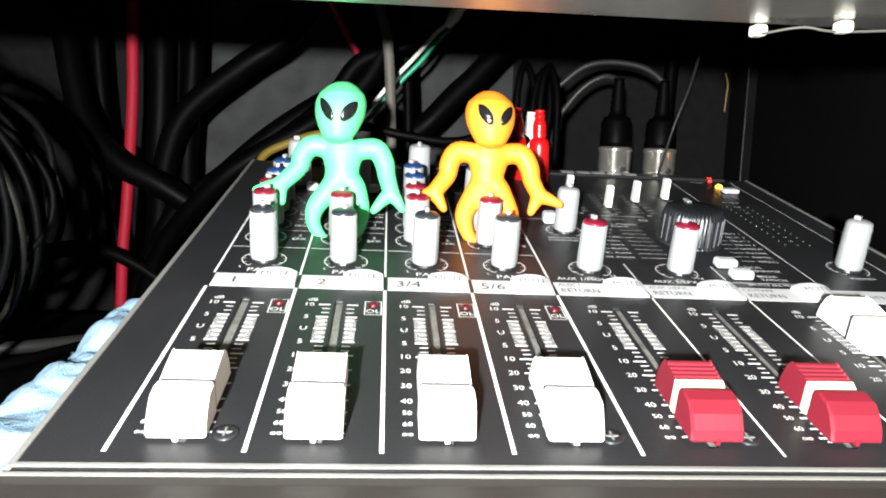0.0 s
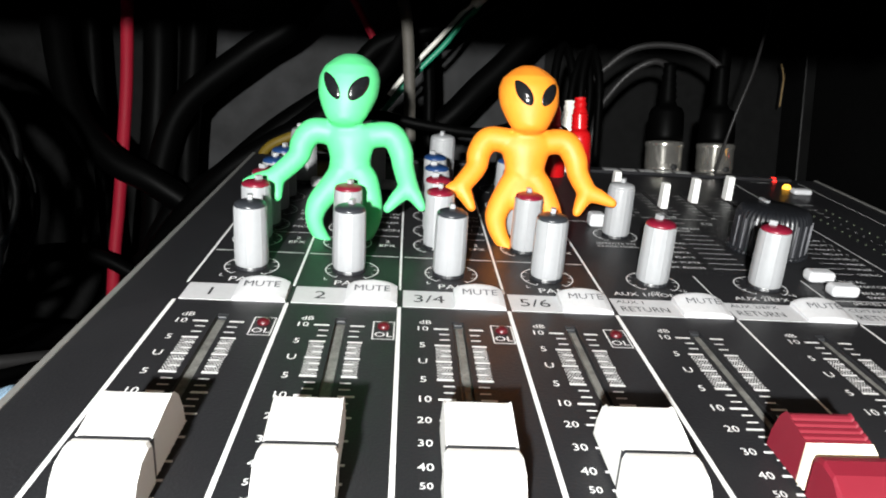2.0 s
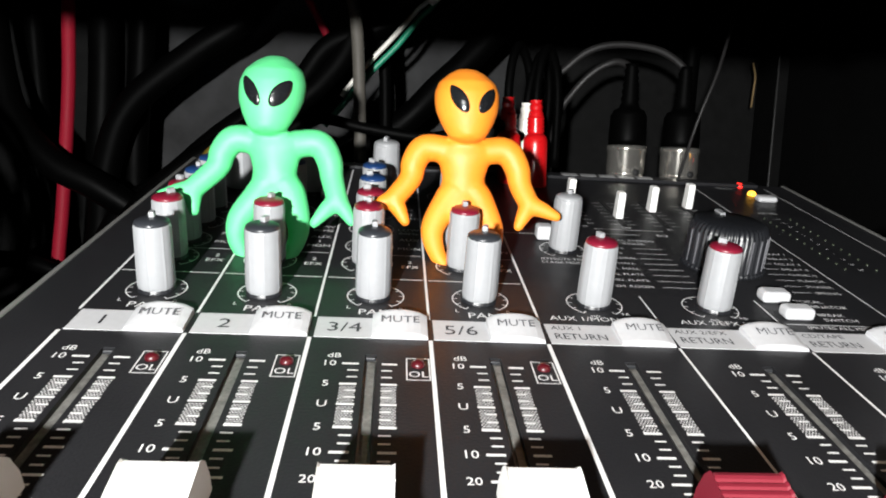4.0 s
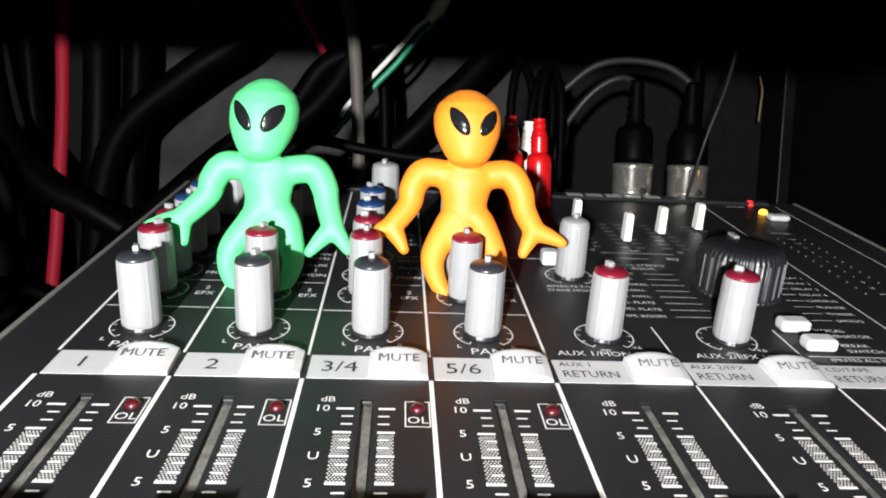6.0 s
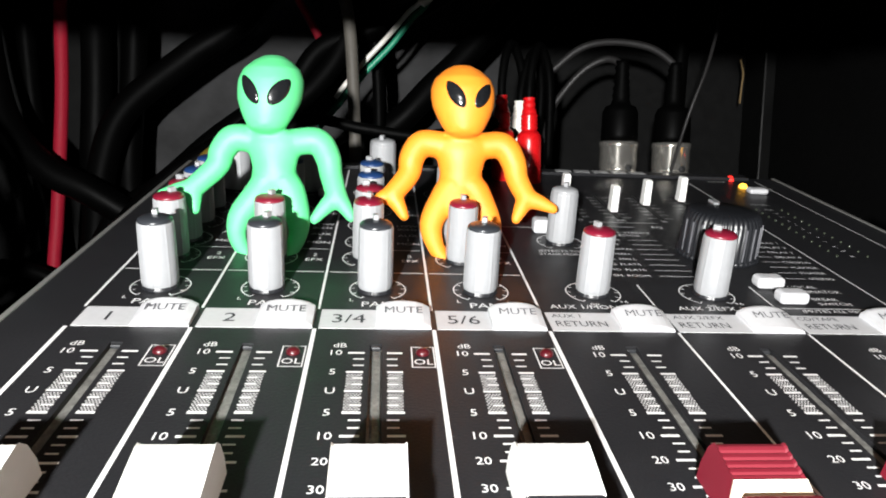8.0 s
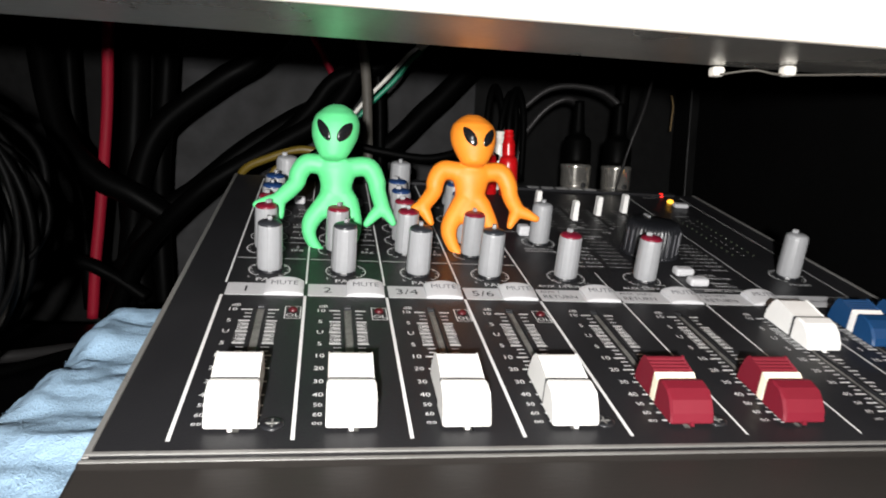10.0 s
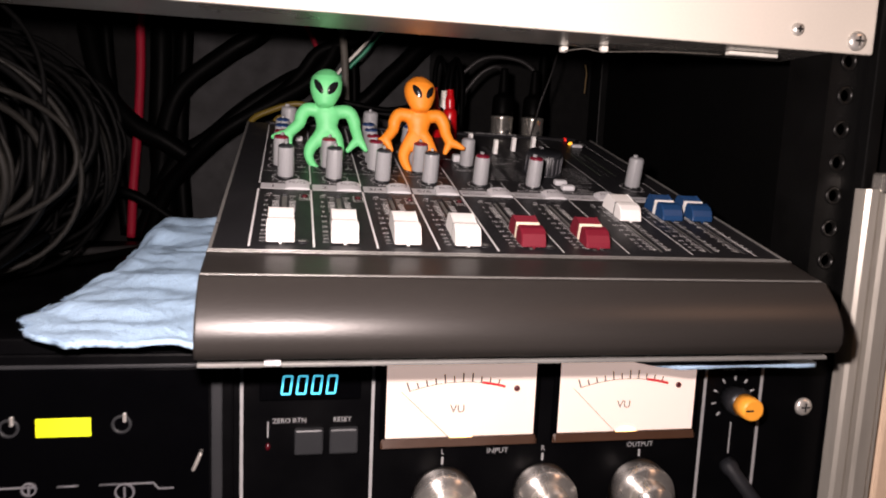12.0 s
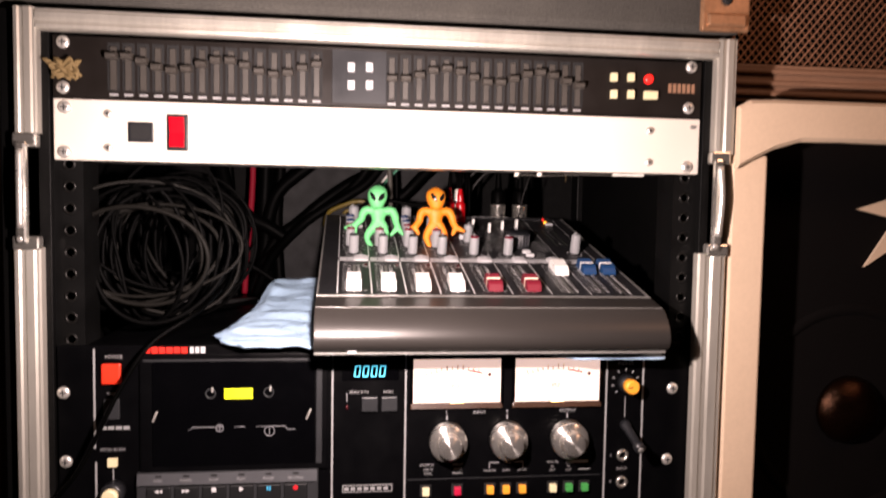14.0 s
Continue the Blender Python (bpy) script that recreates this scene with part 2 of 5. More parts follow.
def ball(bm, c, r, mi=0, u=20, v=12):
    made = bmesh.ops.create_uvsphere(bm, u_segments=u, v_segments=v, radius=1.0)
    for w in made["verts"]:
        w.co = Vector((w.co.x * r[0] + c[0], w.co.y * r[1] + c[1], w.co.z * r[2] + c[2]))
        for f in w.link_faces:
            f.smooth, f.material_index = True, mi


def write(bm, words, size, place, turn=None, align="CENTER", mi=0, squeeze=1.0):
    """Flat lettering of cap height about 0.7 of size, centred at place; turn carries the xy plane to its surface."""
    cu = bpy.data.curves.new("lettering", "FONT")
    cu.body, cu.size, cu.align_x, cu.align_y, cu.resolution_u = words, size, align, "CENTER", 2
    ob = bpy.data.objects.new("lettering", cu)
    me = bpy.data.meshes.new_from_object(ob)
    m = Matrix.Translation(place) @ (turn or Matrix()) @ Matrix.Diagonal((squeeze, 1, 1, 1))
    me.transform(m)
    n = len(bm.faces)
    bm.from_mesh(me)
    bm.faces.ensure_lookup_table()
    for f in bm.faces[n:]:
        f.material_index = mi
    bpy.data.objects.remove(ob)
    bpy.data.curves.remove(cu)
    bpy.data.meshes.remove(me)


UPRIGHT = Matrix.Rotation(math.pi / 2, 4, "X")


def part(name, bm, material, parent=None, label="", at=None):
    """Links a bmesh, or a mesh already made, as one object."""
    if isinstance(bm, bmesh.types.BMesh):
        bmesh.ops.scale(bm, vec=(0.001, 0.001, 0.001), verts=bm.verts)
        me = bpy.data.meshes.new(name)
        bm.normal_update()
        bm.to_mesh(me)
        bm.free()
        for m in material if isinstance(material, (list, tuple)) else [material]:
            me.materials.append(m)
    else:
        me = bm
    ob = new(name, me)
    if parent is not None:
        ob.parent = parent
    if at is not None:
        ob.location = [v * 0.001 for v in at]
    return tagged(ob, label) if label else ob


def thing(name, label, category, at=(0, 0, 0), m=None, group="", kind=""):
    e = new(name)
    e.empty_display_size = 0.02
    e.matrix_basis = m if m is not None else Matrix.Translation([v * 0.001 for v in at])
    return tagged(e, label, category, group, kind)


def screw_mesh(r=4.0, cross=True):
    bm = bmesh.new()
    lathe(bm, [(r, 0), (r, 0.6), (r * 0.85, 1.6), (r * 0.45, 2.2)], 20, axis="y", mi=0)
    if cross:
        box(bm, -r * 0.5, r * 0.5, -2.4, -2.0, -0.4, 0.4, mi=1)
        box(bm, -0.4, 0.4, -2.4, -2.0, -r * 0.5, r * 0.5, mi=1)
    me = bpy.data.meshes.new("screw")
    bmesh.ops.scale(bm, vec=(0.001, 0.001, 0.001), verts=bm.verts)
    bm.to_mesh(me)
    bm.free()
    me.materials.append(CHROME)
    me.materials.append(SLOT_BLACK)
    return me


SCREW, SCREW_SMALL = screw_mesh(4.6), screw_mesh(3.0)

# ---- the room: dark walls that close it round the rack ----
def slab(name, x0, x1, y0, y1, z0, z1, material, label, category):
    bm = bmesh.new()
    box(bm, x0, x1, y0, y1, z0, z1)
    return tagged(part(name, bm, material), label, category, kind="structure")


slab("floor", -2000, 2000, -2500, 1200, -60, 0, ROOM_FLOOR, "dark worn floor of the dim room", "floor")
slab("wall_north", -2000, 2000, 1200, 1280, 0, 2400, ROOM_WALL, "dim brown painted wall behind the rack", "wall")
slab("wall_south", -2000, 2000, -2580, -2500, 0, 2400, ROOM_WALL, "dim brown painted wall", "wall")
slab("wall_east", 2000, 2080, -2500, 1200, 0, 2400, ROOM_WALL, "dim brown painted wall", "wall")
slab("wall_west", -2080, -2000, -2500, 1200, 0, 2400, ROOM_WALL, "dim brown painted wall", "wall")
slab("ceiling", -2000, 2000, -2500, 1200, 2400, 2460, ROOM_WALL, "dim painted ceiling", "ceiling")

# ---- the equipment rack ----
rack = thing("equipment_rack", "black flight-case equipment rack with worn aluminium edging", "rack")


def rack_board(name, x0, x1, y0, y1, z0, z1, material, label=""):
    bm = bmesh.new()
    box(bm, x0, x1, y0, y1, z0, z1, 1.0)
    return part(name, bm, material, rack, label)


rack_board("side_panel", -276, -264, -2, 400, 0, 1105, RACK_SIDE)
rack_board("side_panel", 258, 263, -2, 344, 0, 1105, RACK_SIDE)
rack_board("back_panel", -276, 279, 372, 384, 0, 1105, RACK_BACK, "black painted back board")
# added sheet that makes the middle of the back paler than its ends
rack_board("back_sheet", -146, 92, 364, 370, 26, 1092, RACK_INNER, "blotchy grey sheet against the back board")
rack_board("top_panel", -264, 258, -2, 372, 1094, 1105, RACK_SIDE)
rack_board("bottom_panel", -264, 258, -2, 372, 10, 24, RACK_SIDE)
rack_board("rear_post", 252, 272, 345, 371, 26, 1092, RACK_BLACK)
rack_board("lower_panel", -241.3, 241.3, 0, 3, 24, 595, RACK_BLACK)


def rail(side):
    """Pierced front rail: an angle with a row of square-edged holes."""
    bm = bmesh.new()
    x0, x1 = (223, 250) if side > 0 else (-250, -223)
    hx = 232.5 * side
    zs = [600 + 15.9 * i for i in range(31)]
    prev = 26
    for z in zs:
        box(bm, x0, x1, 4, 6, prev, z - 3.2)
        box(bm, x0, hx - 3.2, 4, 6, z - 3.2, z + 3.2)
        box(bm, hx + 3.2, x1, 4, 6, z - 3.2, z + 3.2)
        prev = z + 3.2
    box(bm, x0, x1, 4, 6, prev, 1090)
    inner = x0 if side > 0 else x1 - 2
    box(bm, inner, inner + 2, 6, 34, 26, 1090)
    r = part("rail", bm, RACK_BLACK, rack, "black pierced steel rack rail")
    for z in zs:
        if 866 < z < 1000:
            b = bmesh.new()
            lathe(b, [(4.4, 0), (4.4, 0.5), (3.0, 0.5), (3.0, -2.0)], 16, axis="y", caps=False)
            part("hole_rim", b, HOLE_RIM, r, at=(hx, 3.9, z))


rail(1)
rail(-1)


def extrusion(name, x0, x1, y0, y1, z0, z1, along):
    """Aluminium edge profile with two grooves along its length."""
    bm = bmesh.new()
    steps = [(0.0, 0.0), (0.06, 1.6), (0.22, 2.2), (0.30, 1.2), (0.42, 1.2), (0.5, 2.4), (0.78, 2.6), (0.86, 1.4), (0.94, 1.4), (1.0, 0.0)]
    rings = []
    for end in (0, 1):
        ring = []
        for k, d in steps:
            ring.append((x0 + (x1 - x0) * k, y0 - d, (z0, z1)[end]) if along == "z" else ((x0, x1)[end], y0 - d, z0 + (z1 - z0) * k))
        ring += [(x1, y1, (z0, z1)[end]), (x0, y1, (z0, z1)[end])] if along == "z" else [((x0, x1)[end], y1, z1), ((x0, x1)[end], y1, z0)]
        rings.append(ring)
    loft(bm, rings, smooth=False)
    return part(name, bm, ALU, rack, "scratched aluminium edge profile")


extrusion("edge_profile", -248, 249, -9, -2, 1089.5, 1104, "x")
extrusion("edge_profile", -263, -248, -9, -2, 1018, 1104, "z")
extrusion("edge_profile", 249, 265, -9, -2, 1016, 1104, "z")
extrusion("edge_profile", -265, -247, -9, -2, 24, 938, "z")
extrusion("edge_profile", 239, 262, -9, -2, 24, 938, "z")
for sx in (-1, 1):
    hx = -256 if sx < 0 else 254
    bm = bmesh.new()
    box(bm, hx - 9, hx + 9, -12, -4, 936, 946, 1.5)
    box(bm, hx - 8, hx + 8, -12, -4, 1008, 1018, 1.5)
    box(bm, hx - 6, hx + 2, -14, -9, 940, 1012, 2.0)
    cl = part("catch_plate", bm, NICKEL, rack, "dull nickel catch between the case halves")
    bm = bmesh.new()
    tube(bm, [(hx - 2, -15, 952), (hx - 1, -17, 980), (hx - 2, -15, 1006)], 2.4)
    part("catch_rod", bm, CHROME, cl)
    bm = bmesh.new()
    lathe(bm, [(2.2, 0), (2.2, 1), (1.2, 1.8)], 12, (hx - 3, -13, 944), "y")
    part("rivet", bm, CHROME, cl)
    part("inner_liner", (lambda b: (box(b, *((-251, -243) if sx < 0 else (243, 250)), -1.5, 6, 26, 1090, 0.5), b)[1])(bmesh.new()), RACK_BLACK, rack)

# ---- lower rack units ----
blank = thing("rack_blank_unit", "black ribbed rack unit below the tape deck", "rack unit", (0, 0, 0))
bm = bmesh.new()
box(bm, -241.3, 241.3, 0, 3, 598, 727, 0.8)
box(bm, -225, 225, 3.2, 200, 602, 724)
part("faceplate", bm, RACK_BLACK, blank)
for z in (612, 696):
    for x in (-234, 225):
        part("screw", SCREW, None, blank, at=(x, 0, z + (8 if x < 0 and z > 650 else 0)))
for i in range(28):
    bm = bmesh.new()
    box(bm, 0, 9, -0.6, 0.5, 0, 2.2, 0.3)
    part("vent_slot", bm, SLOT_BLACK, blank, at=(-120 + 11 * i, 0, 690))

# ---- mixing console ----
CONSOLE_POSE = Matrix.Translation((-0.0421, 0.0666, 0.9247)) @ Euler((radians(13.60), radians(0.37), radians(1.08))).to_matrix().to_4x4()
console = thing("mixing_console", "compact black mixing console with grey knobs and coloured faders", "mixing console", m=CONSOLE_POSE)
U0, U1 = -14.0, 240.0
LINES = [0.0, 25.7, 51.8, 77.8, 103.8, 133.4, 164.4, 196.0, 228.5]
SLOTS = [12.9, 39.0, 65.2, 91.0, 119.9, 150.0, 182.6, 208.0, 225.0]
FADER_U = [12.2, 38.4, 64.8, 91.0, 120.6, 151.0, 185.0, 210.0, 227.0]
FADER_V = [-75.5, -75.5, -75.5, -75.5, -75.2, -75.0, -36.0, -33.0, -33.0]


def low(v):
    """Height of the underside, which lies level on the cloth."""
    return (873.0 - 924.7 - 0.2352 * v) / 0.9719


bm = bmesh.new()
prof = [(157, -6), (153, -1.5), (150, -1.2), (-85, -1.2), (-85, low(-85)), (185, low(185)), (185, -22), (157, -22)]
loft(bm, [[(u, v, h) for v, h in prof] for u in (U0, U1)], smooth=False)
part("body", bm, CONSOLE, console)
edges = [U0]
for s in SLOTS:
    edges += [s - 1.2, s + 1.2]
edges.append(U1)
fields = [(edges[k], edges[k + 1], -75.5, -7.3) for k in range(0, len(edges), 2)] + [(U0, U1, -84.6, -75.5), (U0, U1, -7.3, 156)]
for x0, x1, y0, y1 in fields:
    bm = bmesh.new()
    box(bm, x0, x1, y0, y1, -1.1, 0)
    part("panel_field", bm, CONSOLE, console)
bm = bmesh.new()
rest = [(-85.2, -0.2), (-85.2, 0.5), (-86.5, 0.7), (-87.6, 0.2), (-88.6, 0.35), (-107.5, 0.3), (-109.2, 0.5), (-110.4, 0.1), (-114, -1.6), (-119, -4.6), (-123.5, -8.6), (-127, -13.5), (-128.2, -18.5), (-127, -23), (-121, -26.8), (-119, -27.2), (-86, -31), (-85.2, -30)]
loft(bm, [[(u, v, h) for v, h in rest] for u in (U0 - 1.2, U0 - 0.4, U1 + 0.4, U1 + 1.2)], smooth=False)
for f in bm.faces:
    if len(f.verts) == 4:
        f.smooth = True
rest_ob = part("palm_rest", bm, CONSOLE_REST, console, "satin dark grey rounded palm rest")
for v, h, w in ((-82.7, 0.45, 0.55), (-85.9, 0.85, 0.5), (-107.0, 0.6, 0.6)):
    bm = bmesh.new()
    box(bm, U0 - 1, U1 + 1, v - w, v + w, h - 0.4, h, 0.1)
    part("trim_line", bm, EDGE_GREY, rest_ob)
bm = bmesh.new()
box(bm, U0 - 1, U1 + 1, -123, -120.2, -29.0, -27.4, 0.4)
part("bottom_lip", bm, EDGE_GREY, rest_ob)
for name, dims, m in (("corner_tab", (U1 + 1.2, U1 + 3.4, -121, -114, -23, -14), LABEL_WHITE), ("foot_tab", (8, 14, -125.4, -123.6, -27.2, -25.2), LABEL_WHITE)):
    bm = bmesh.new()
    box(bm, *dims, 0.5)
    part(name, bm, m, rest_ob, "small white plastic tab")
for u in (U0 - 0.5, U1 + 0.5):
    bm = bmesh.new()
    box(bm, u - 0.7, u + 0.7, -84, 157, -1.5, 0.35, 0.2)
    part("side_edge", bm, EDGE_GREY, console)
bm = bmesh.new()
box(bm, 0, 226, 150.5, 156.5, 0, 1.6, 0.5)
part("rear_lip", bm, CONSOLE, console)
bm = bmesh.new()
for k in range(5):
    box(bm, 140 + 8.2 * k, 146.6 + 8.2 * k, 151.6, 155.4, 1.6, 1.75)
part("maker_mark", bm, LINE_GREY, console, "pale maker's mark drawn as blocks")
for s in SLOTS:
    bm = bmesh.new()
    box(bm, s - 1.5, s + 1.5, -76.5, -6.0, -3.2, -1.15)
    box(bm, s - 0.35, s + 0.95, -75.5, -9.4, -1.2, -0.7)
    part("slot_bed", bm, SLOT_GREY, console, "dusty grey bed of a fader slot")
    bm = bmesh.new()
    box(bm, s - 1.1, s + 1.1, -8.4, -7.35, -1.1, -0.15, 0.3)
    part("slot_end", bm, DECK_GREY, console)

# printing on the panel
Z = 0.06


def flat(bm, x0, x1, y0, y1, z=Z, mi=0):
    face(bm, [(x0, y0, z), (x1, y0, z), (x1, y1, z), (x0, y1, z)], mi)


def arc(bm, cu, cv, r, a0, a1, w=0.22, n=22, z=Z):
    for k in range(n):
        a, b = radians(a0 + (a1 - a0) * k / n), radians(a0 + (a1 - a0) * (k + 1) / n)
        face(bm, [(cu + q * math.cos(t), cv + q * math.sin(t), z) for q, t in ((r - w, a), (r + w, a), (r + w, b), (r - w, b))])


def scale_ring(bm, cu, cv, r=6.9, ticks=11):
    """Arc with ticks, open towards the front."""
    arc(bm, cu, cv, r, -55, 235, 0.14)
    for k in range(ticks):
        a = radians(-55 + 290 * k / (ticks - 1))
        c, s = math.cos(a), math.sin(a)
        face(bm, [(cu + q * c - w * s, cv + q * s + w * c, Z) for q, w in ((r - 1.2, -0.13), (r, -0.13), (r, 0.13), (r - 1.2, 0.13))])


def frame_lines(bm, x0, x1, y0, y1, w=0.25):
    for a in ((x0, x1, y0, y0 + w), (x0, x1, y1 - w, y1), (x0, x0 + w, y0, y1), (x1 - w, x1, y0, y1)):
        flat(bm, *a)


rules = []
for i, u in enumerate(LINES):
    wide = 0.44 if i < 5 else 0.28
    top = 150 if i < 5 or i > 6 else 28
    rules += [(u - wide, u + wide, -78.4, -0.3), (u - wide * 0.7, u + wide * 0.7, 9.9, top)]
for i in range(4):
    rules += [(LINES[i] + 0.8, LINES[i + 1] - 0.8, 33.2, 33.6), (LINES[i] + 12, LINES[i + 1] - 0.8, 51.0, 51.3)]
rules.append((104.5, 128, 76, 76.4))
rules += [(x0, x1, y, y + 0.3) for x0, x1, y in ((136, 160, 84), (168, 194, 84), (136, 150, 79), (166, 194, 14))]
for rule in rules:
    bm = bmesh.new()
    flat(bm, *rule)
    part("dividing_line", bm, PRINT, console)

ROWS_V = [44.0, 58.0, 74.0, 90.0, 114.0]
RING_AT = [(SLOTS[i], 22.3) for i in range(6)] + [(SLOTS[i] - 3, v) for i in range(4) for v in ROWS_V] + [(120.5, 62), (216.0, 30)]
for u, v in RING_AT:
    bm = bmesh.new()
    scale_ring(bm, u, v)
    part("knob_scale", bm, PRINT, console)

bm = bmesh.new()
for i in range(4):
    s = SLOTS[i]
    write(bm, "PAN", 4.0, (s, 13.0, Z))
    write(bm, "L", 2.2, (s - 6.2, 15.4, Z))
    write(bm, "R", 2.2, (s + 6.2, 15.4, Z))
    for words, v in (("AUX", 64.5), ("1", 60.5), ("MON", 56.8), ("2", 46.0), ("EFX", 42.4), ("EQ", 96), ("HI", 90), ("12kHz", 86), ("LOW", 74), ("80Hz", 70.5), ("GAIN", 112)):
        write(bm, words, 2.9, (s + 8.6, v, Z))
write(bm, "AUX 1/MON SEND", 3.1, (119.6, 13.2, Z))
write(bm, "AUX 2/EFX SEND", 3.1, (150.5, 13.2, Z))
write(bm, "(EFFECTS TO", 2.2, (118.5, 53.6, Z))
write(bm, "STAGE MON)", 2.2, (118.5, 50.8, Z))
for s in (119.4, 149.2):
    write(bm, "+6", 2.2, (s + 6.8, 16.6, Z))
    write(bm, "oo", 2.2, (s - 1, 15.2, Z))
write(bm, "EQ", 3.0, (158, 79.5, Z))
write(bm, "DIGITAL STEREO", 2.5, (143.5, 73.0, Z))
write(bm, "PROCESSOR", 2.5, (142, 70.0, Z))
names_l = ["REVERSE", "GATE", "CATHEDRAL", "LG. HALL", "MD. HALL", "LG. PLATE", "MD. PLATE", "SM. ROOM"]
for k, words in enumerate(names_l):
    v = 65.5 - 4.4 * k
    write(bm, words, 2.2, (136.5 - 0.3 * k, v, Z))
    flat(bm, 143.5 - 0.2 * k, 153.0, v - 0.12, v + 0.12)
names_r = ["DELAY 1", "DELAY 2", "DELAY 3", "DELAY 4", "CHORUS", "FLANGE", "PHASER", "SPRING"]
for k, words in enumerate(names_r):
    v = 65.5 - 4.4 * k
    write(bm, words, 2.2, (189.0, v, Z))
    flat(bm, 178.5, 184.0, v - 0.12, v + 0.12)
write(bm, "VOCAL", 2.4, (179.5, 28.4, Z))
write(bm, "ELIMINATOR", 2.4, (181.5, 25.2, Z))
write(bm, "BREAK", 2.4, (181, 20.2, Z))
write(bm, "SWITCH", 2.4, (182, 17.2, Z))
write(bm, "(MUTES ALL MIC CH.)", 2.2, (181, 12.6, Z))
for k, words in enumerate(["125", "500", "2k", "8k"]):
    u = (133, 148, 163.3, 178.8)[k]
    write(bm, words, 2.2, (u, 86.5, Z))
    for j in range(7):
        flat(bm, u - 4.6, u - 1.4, 90 + 4.3 * j, 90.25 + 4.3 * j)
        flat(bm, u + 1.4, u + 4.6, 90 + 4.3 * j, 90.25 + 4.3 * j)
write(bm, "POWER", 2.2, (210, 148, Z))
write(bm, "METERS", 2.2, (211, 112, Z))
for k in range(12):
    write(bm, ["CLIP", "+15", "10", "6", "3", "0", "2", "4", "7", "10", "20", "30"][k], 1.7, (211, 105 - 4.6 * k, Z))
write(bm, "PHONES", 2.4, (216, 21, Z))
tagged(part("lettering", bm, PRINT, console, "white control names printed on the panel"), kind="stuff")

# fader scales
V_MARKS = [(-11.2, "10"), (-19.0, "5"), (-26.0, "U"), (-33.2, "5"), (-40.2, "10"), (-47.0, "20"), (-53.7, "30"), (-60.0, "40"), (-64.5, "50"), (-68.6, "60"), (-72.0, "oo")]
for i, s in enumerate(SLOTS):
    bm = bmesh.new()
    if i < 8:
        write(bm, "dB", 2.7, (s - 7.4, -8.0, Z))
        for v, words in V_MARKS:
            write(bm, words, 3.0 if v > -42 else 2.7 if v > -62 else 2.2, (s - 8.2, v, Z))
    for (v, _), (w, _2) in zip(V_MARKS, V_MARKS[1:] + [(-74.5, "")]):
        lead = 0.34 if v > -45 else 0.3
        flat(bm, s - 5.6, s - 2.3, v - lead, v + lead)
        flat(bm, s + 2.3, s + 5.4, v - lead, v + lead)
        for q in ((0.33, 0.66) if v > -58 else (0.5,)):
            m = v + (w - v) * q
            flat(bm, s - 4.4, s - 2.3, m - 0.22, m + 0.22)
            flat(bm, s + 2.3, s + 4.4, m - 0.22, m + 0.22)
    for x0, x1 in ((s - 5.5, s - 2.4), (s + 2.4, s + 5.3)):
        for y0, y1 in ((-25.4, -19.6), (-32.8, -26.6)):
            n = 12
            for k in range(n):
                a = y0 + (y1 - y0) * k / n
                for c in range(5):
                    p = x0 + (x1 - x0) * (c + 0.5 * (k % 2)) / 5.2
                    flat(bm, p, p + 0.34, a, a + 0.27)
    if i < 4:
        frame_lines(bm, s + 7.2, s + 12.0, -17.1, -8.4)
        write(bm, "OL", 3.1, (s + 9.6, -14.9, Z))
    part("fader_scale", bm, PRINT, console, "white decibel scale beside the fader slot")
    if i < 4:
        b = bmesh.new()
        ball(b, (0, 0, 0), (1.45, 1.45, 1.1), u=16, v=10)
        part("overload_led", b, LED_DARK_RED, console, "small dark red overload lamp", at=(s + 9.6, -11.2, 0.2))

# white name strips and mute buttons
STRIP = ["1", "2", "3/4", "5/6", "RETURN", "RETURN", "RETURN", ""]
SMALL = ["", "", "", "", "AUX 1", "AUX 2/EFX", "CD/TAPE", "MAIN"]


def mute_mesh():
    bm = bmesh.new()
    n = 9
    rings = []
    for k in range(n):
        u = -6.1 + 12.2 * k / (n - 1)
        top = 2.0 - 0.3 * (u / 6.1) ** 6 - 0.75 * (u / 6.1) ** 2
        rings.append([(u, 0.15, 0.1), (u, 0.15, top * 0.5), (u, 0.6, top * 0.66), (u, 4.5, top * 1.1), (u, 8.4, top * 1.5), (u, 9.3, top * 1.42), (u, 9.6, 0.1)])
    loft(bm, rings, smooth=False)
    me = bpy.data.meshes.new("mute_button")
    bmesh.ops.scale(bm, vec=(0.001,) * 3, verts=bm.verts)
    bm.to_mesh(me)
    bm.free()
    me.materials.append(LABEL_WHITE)
    return me


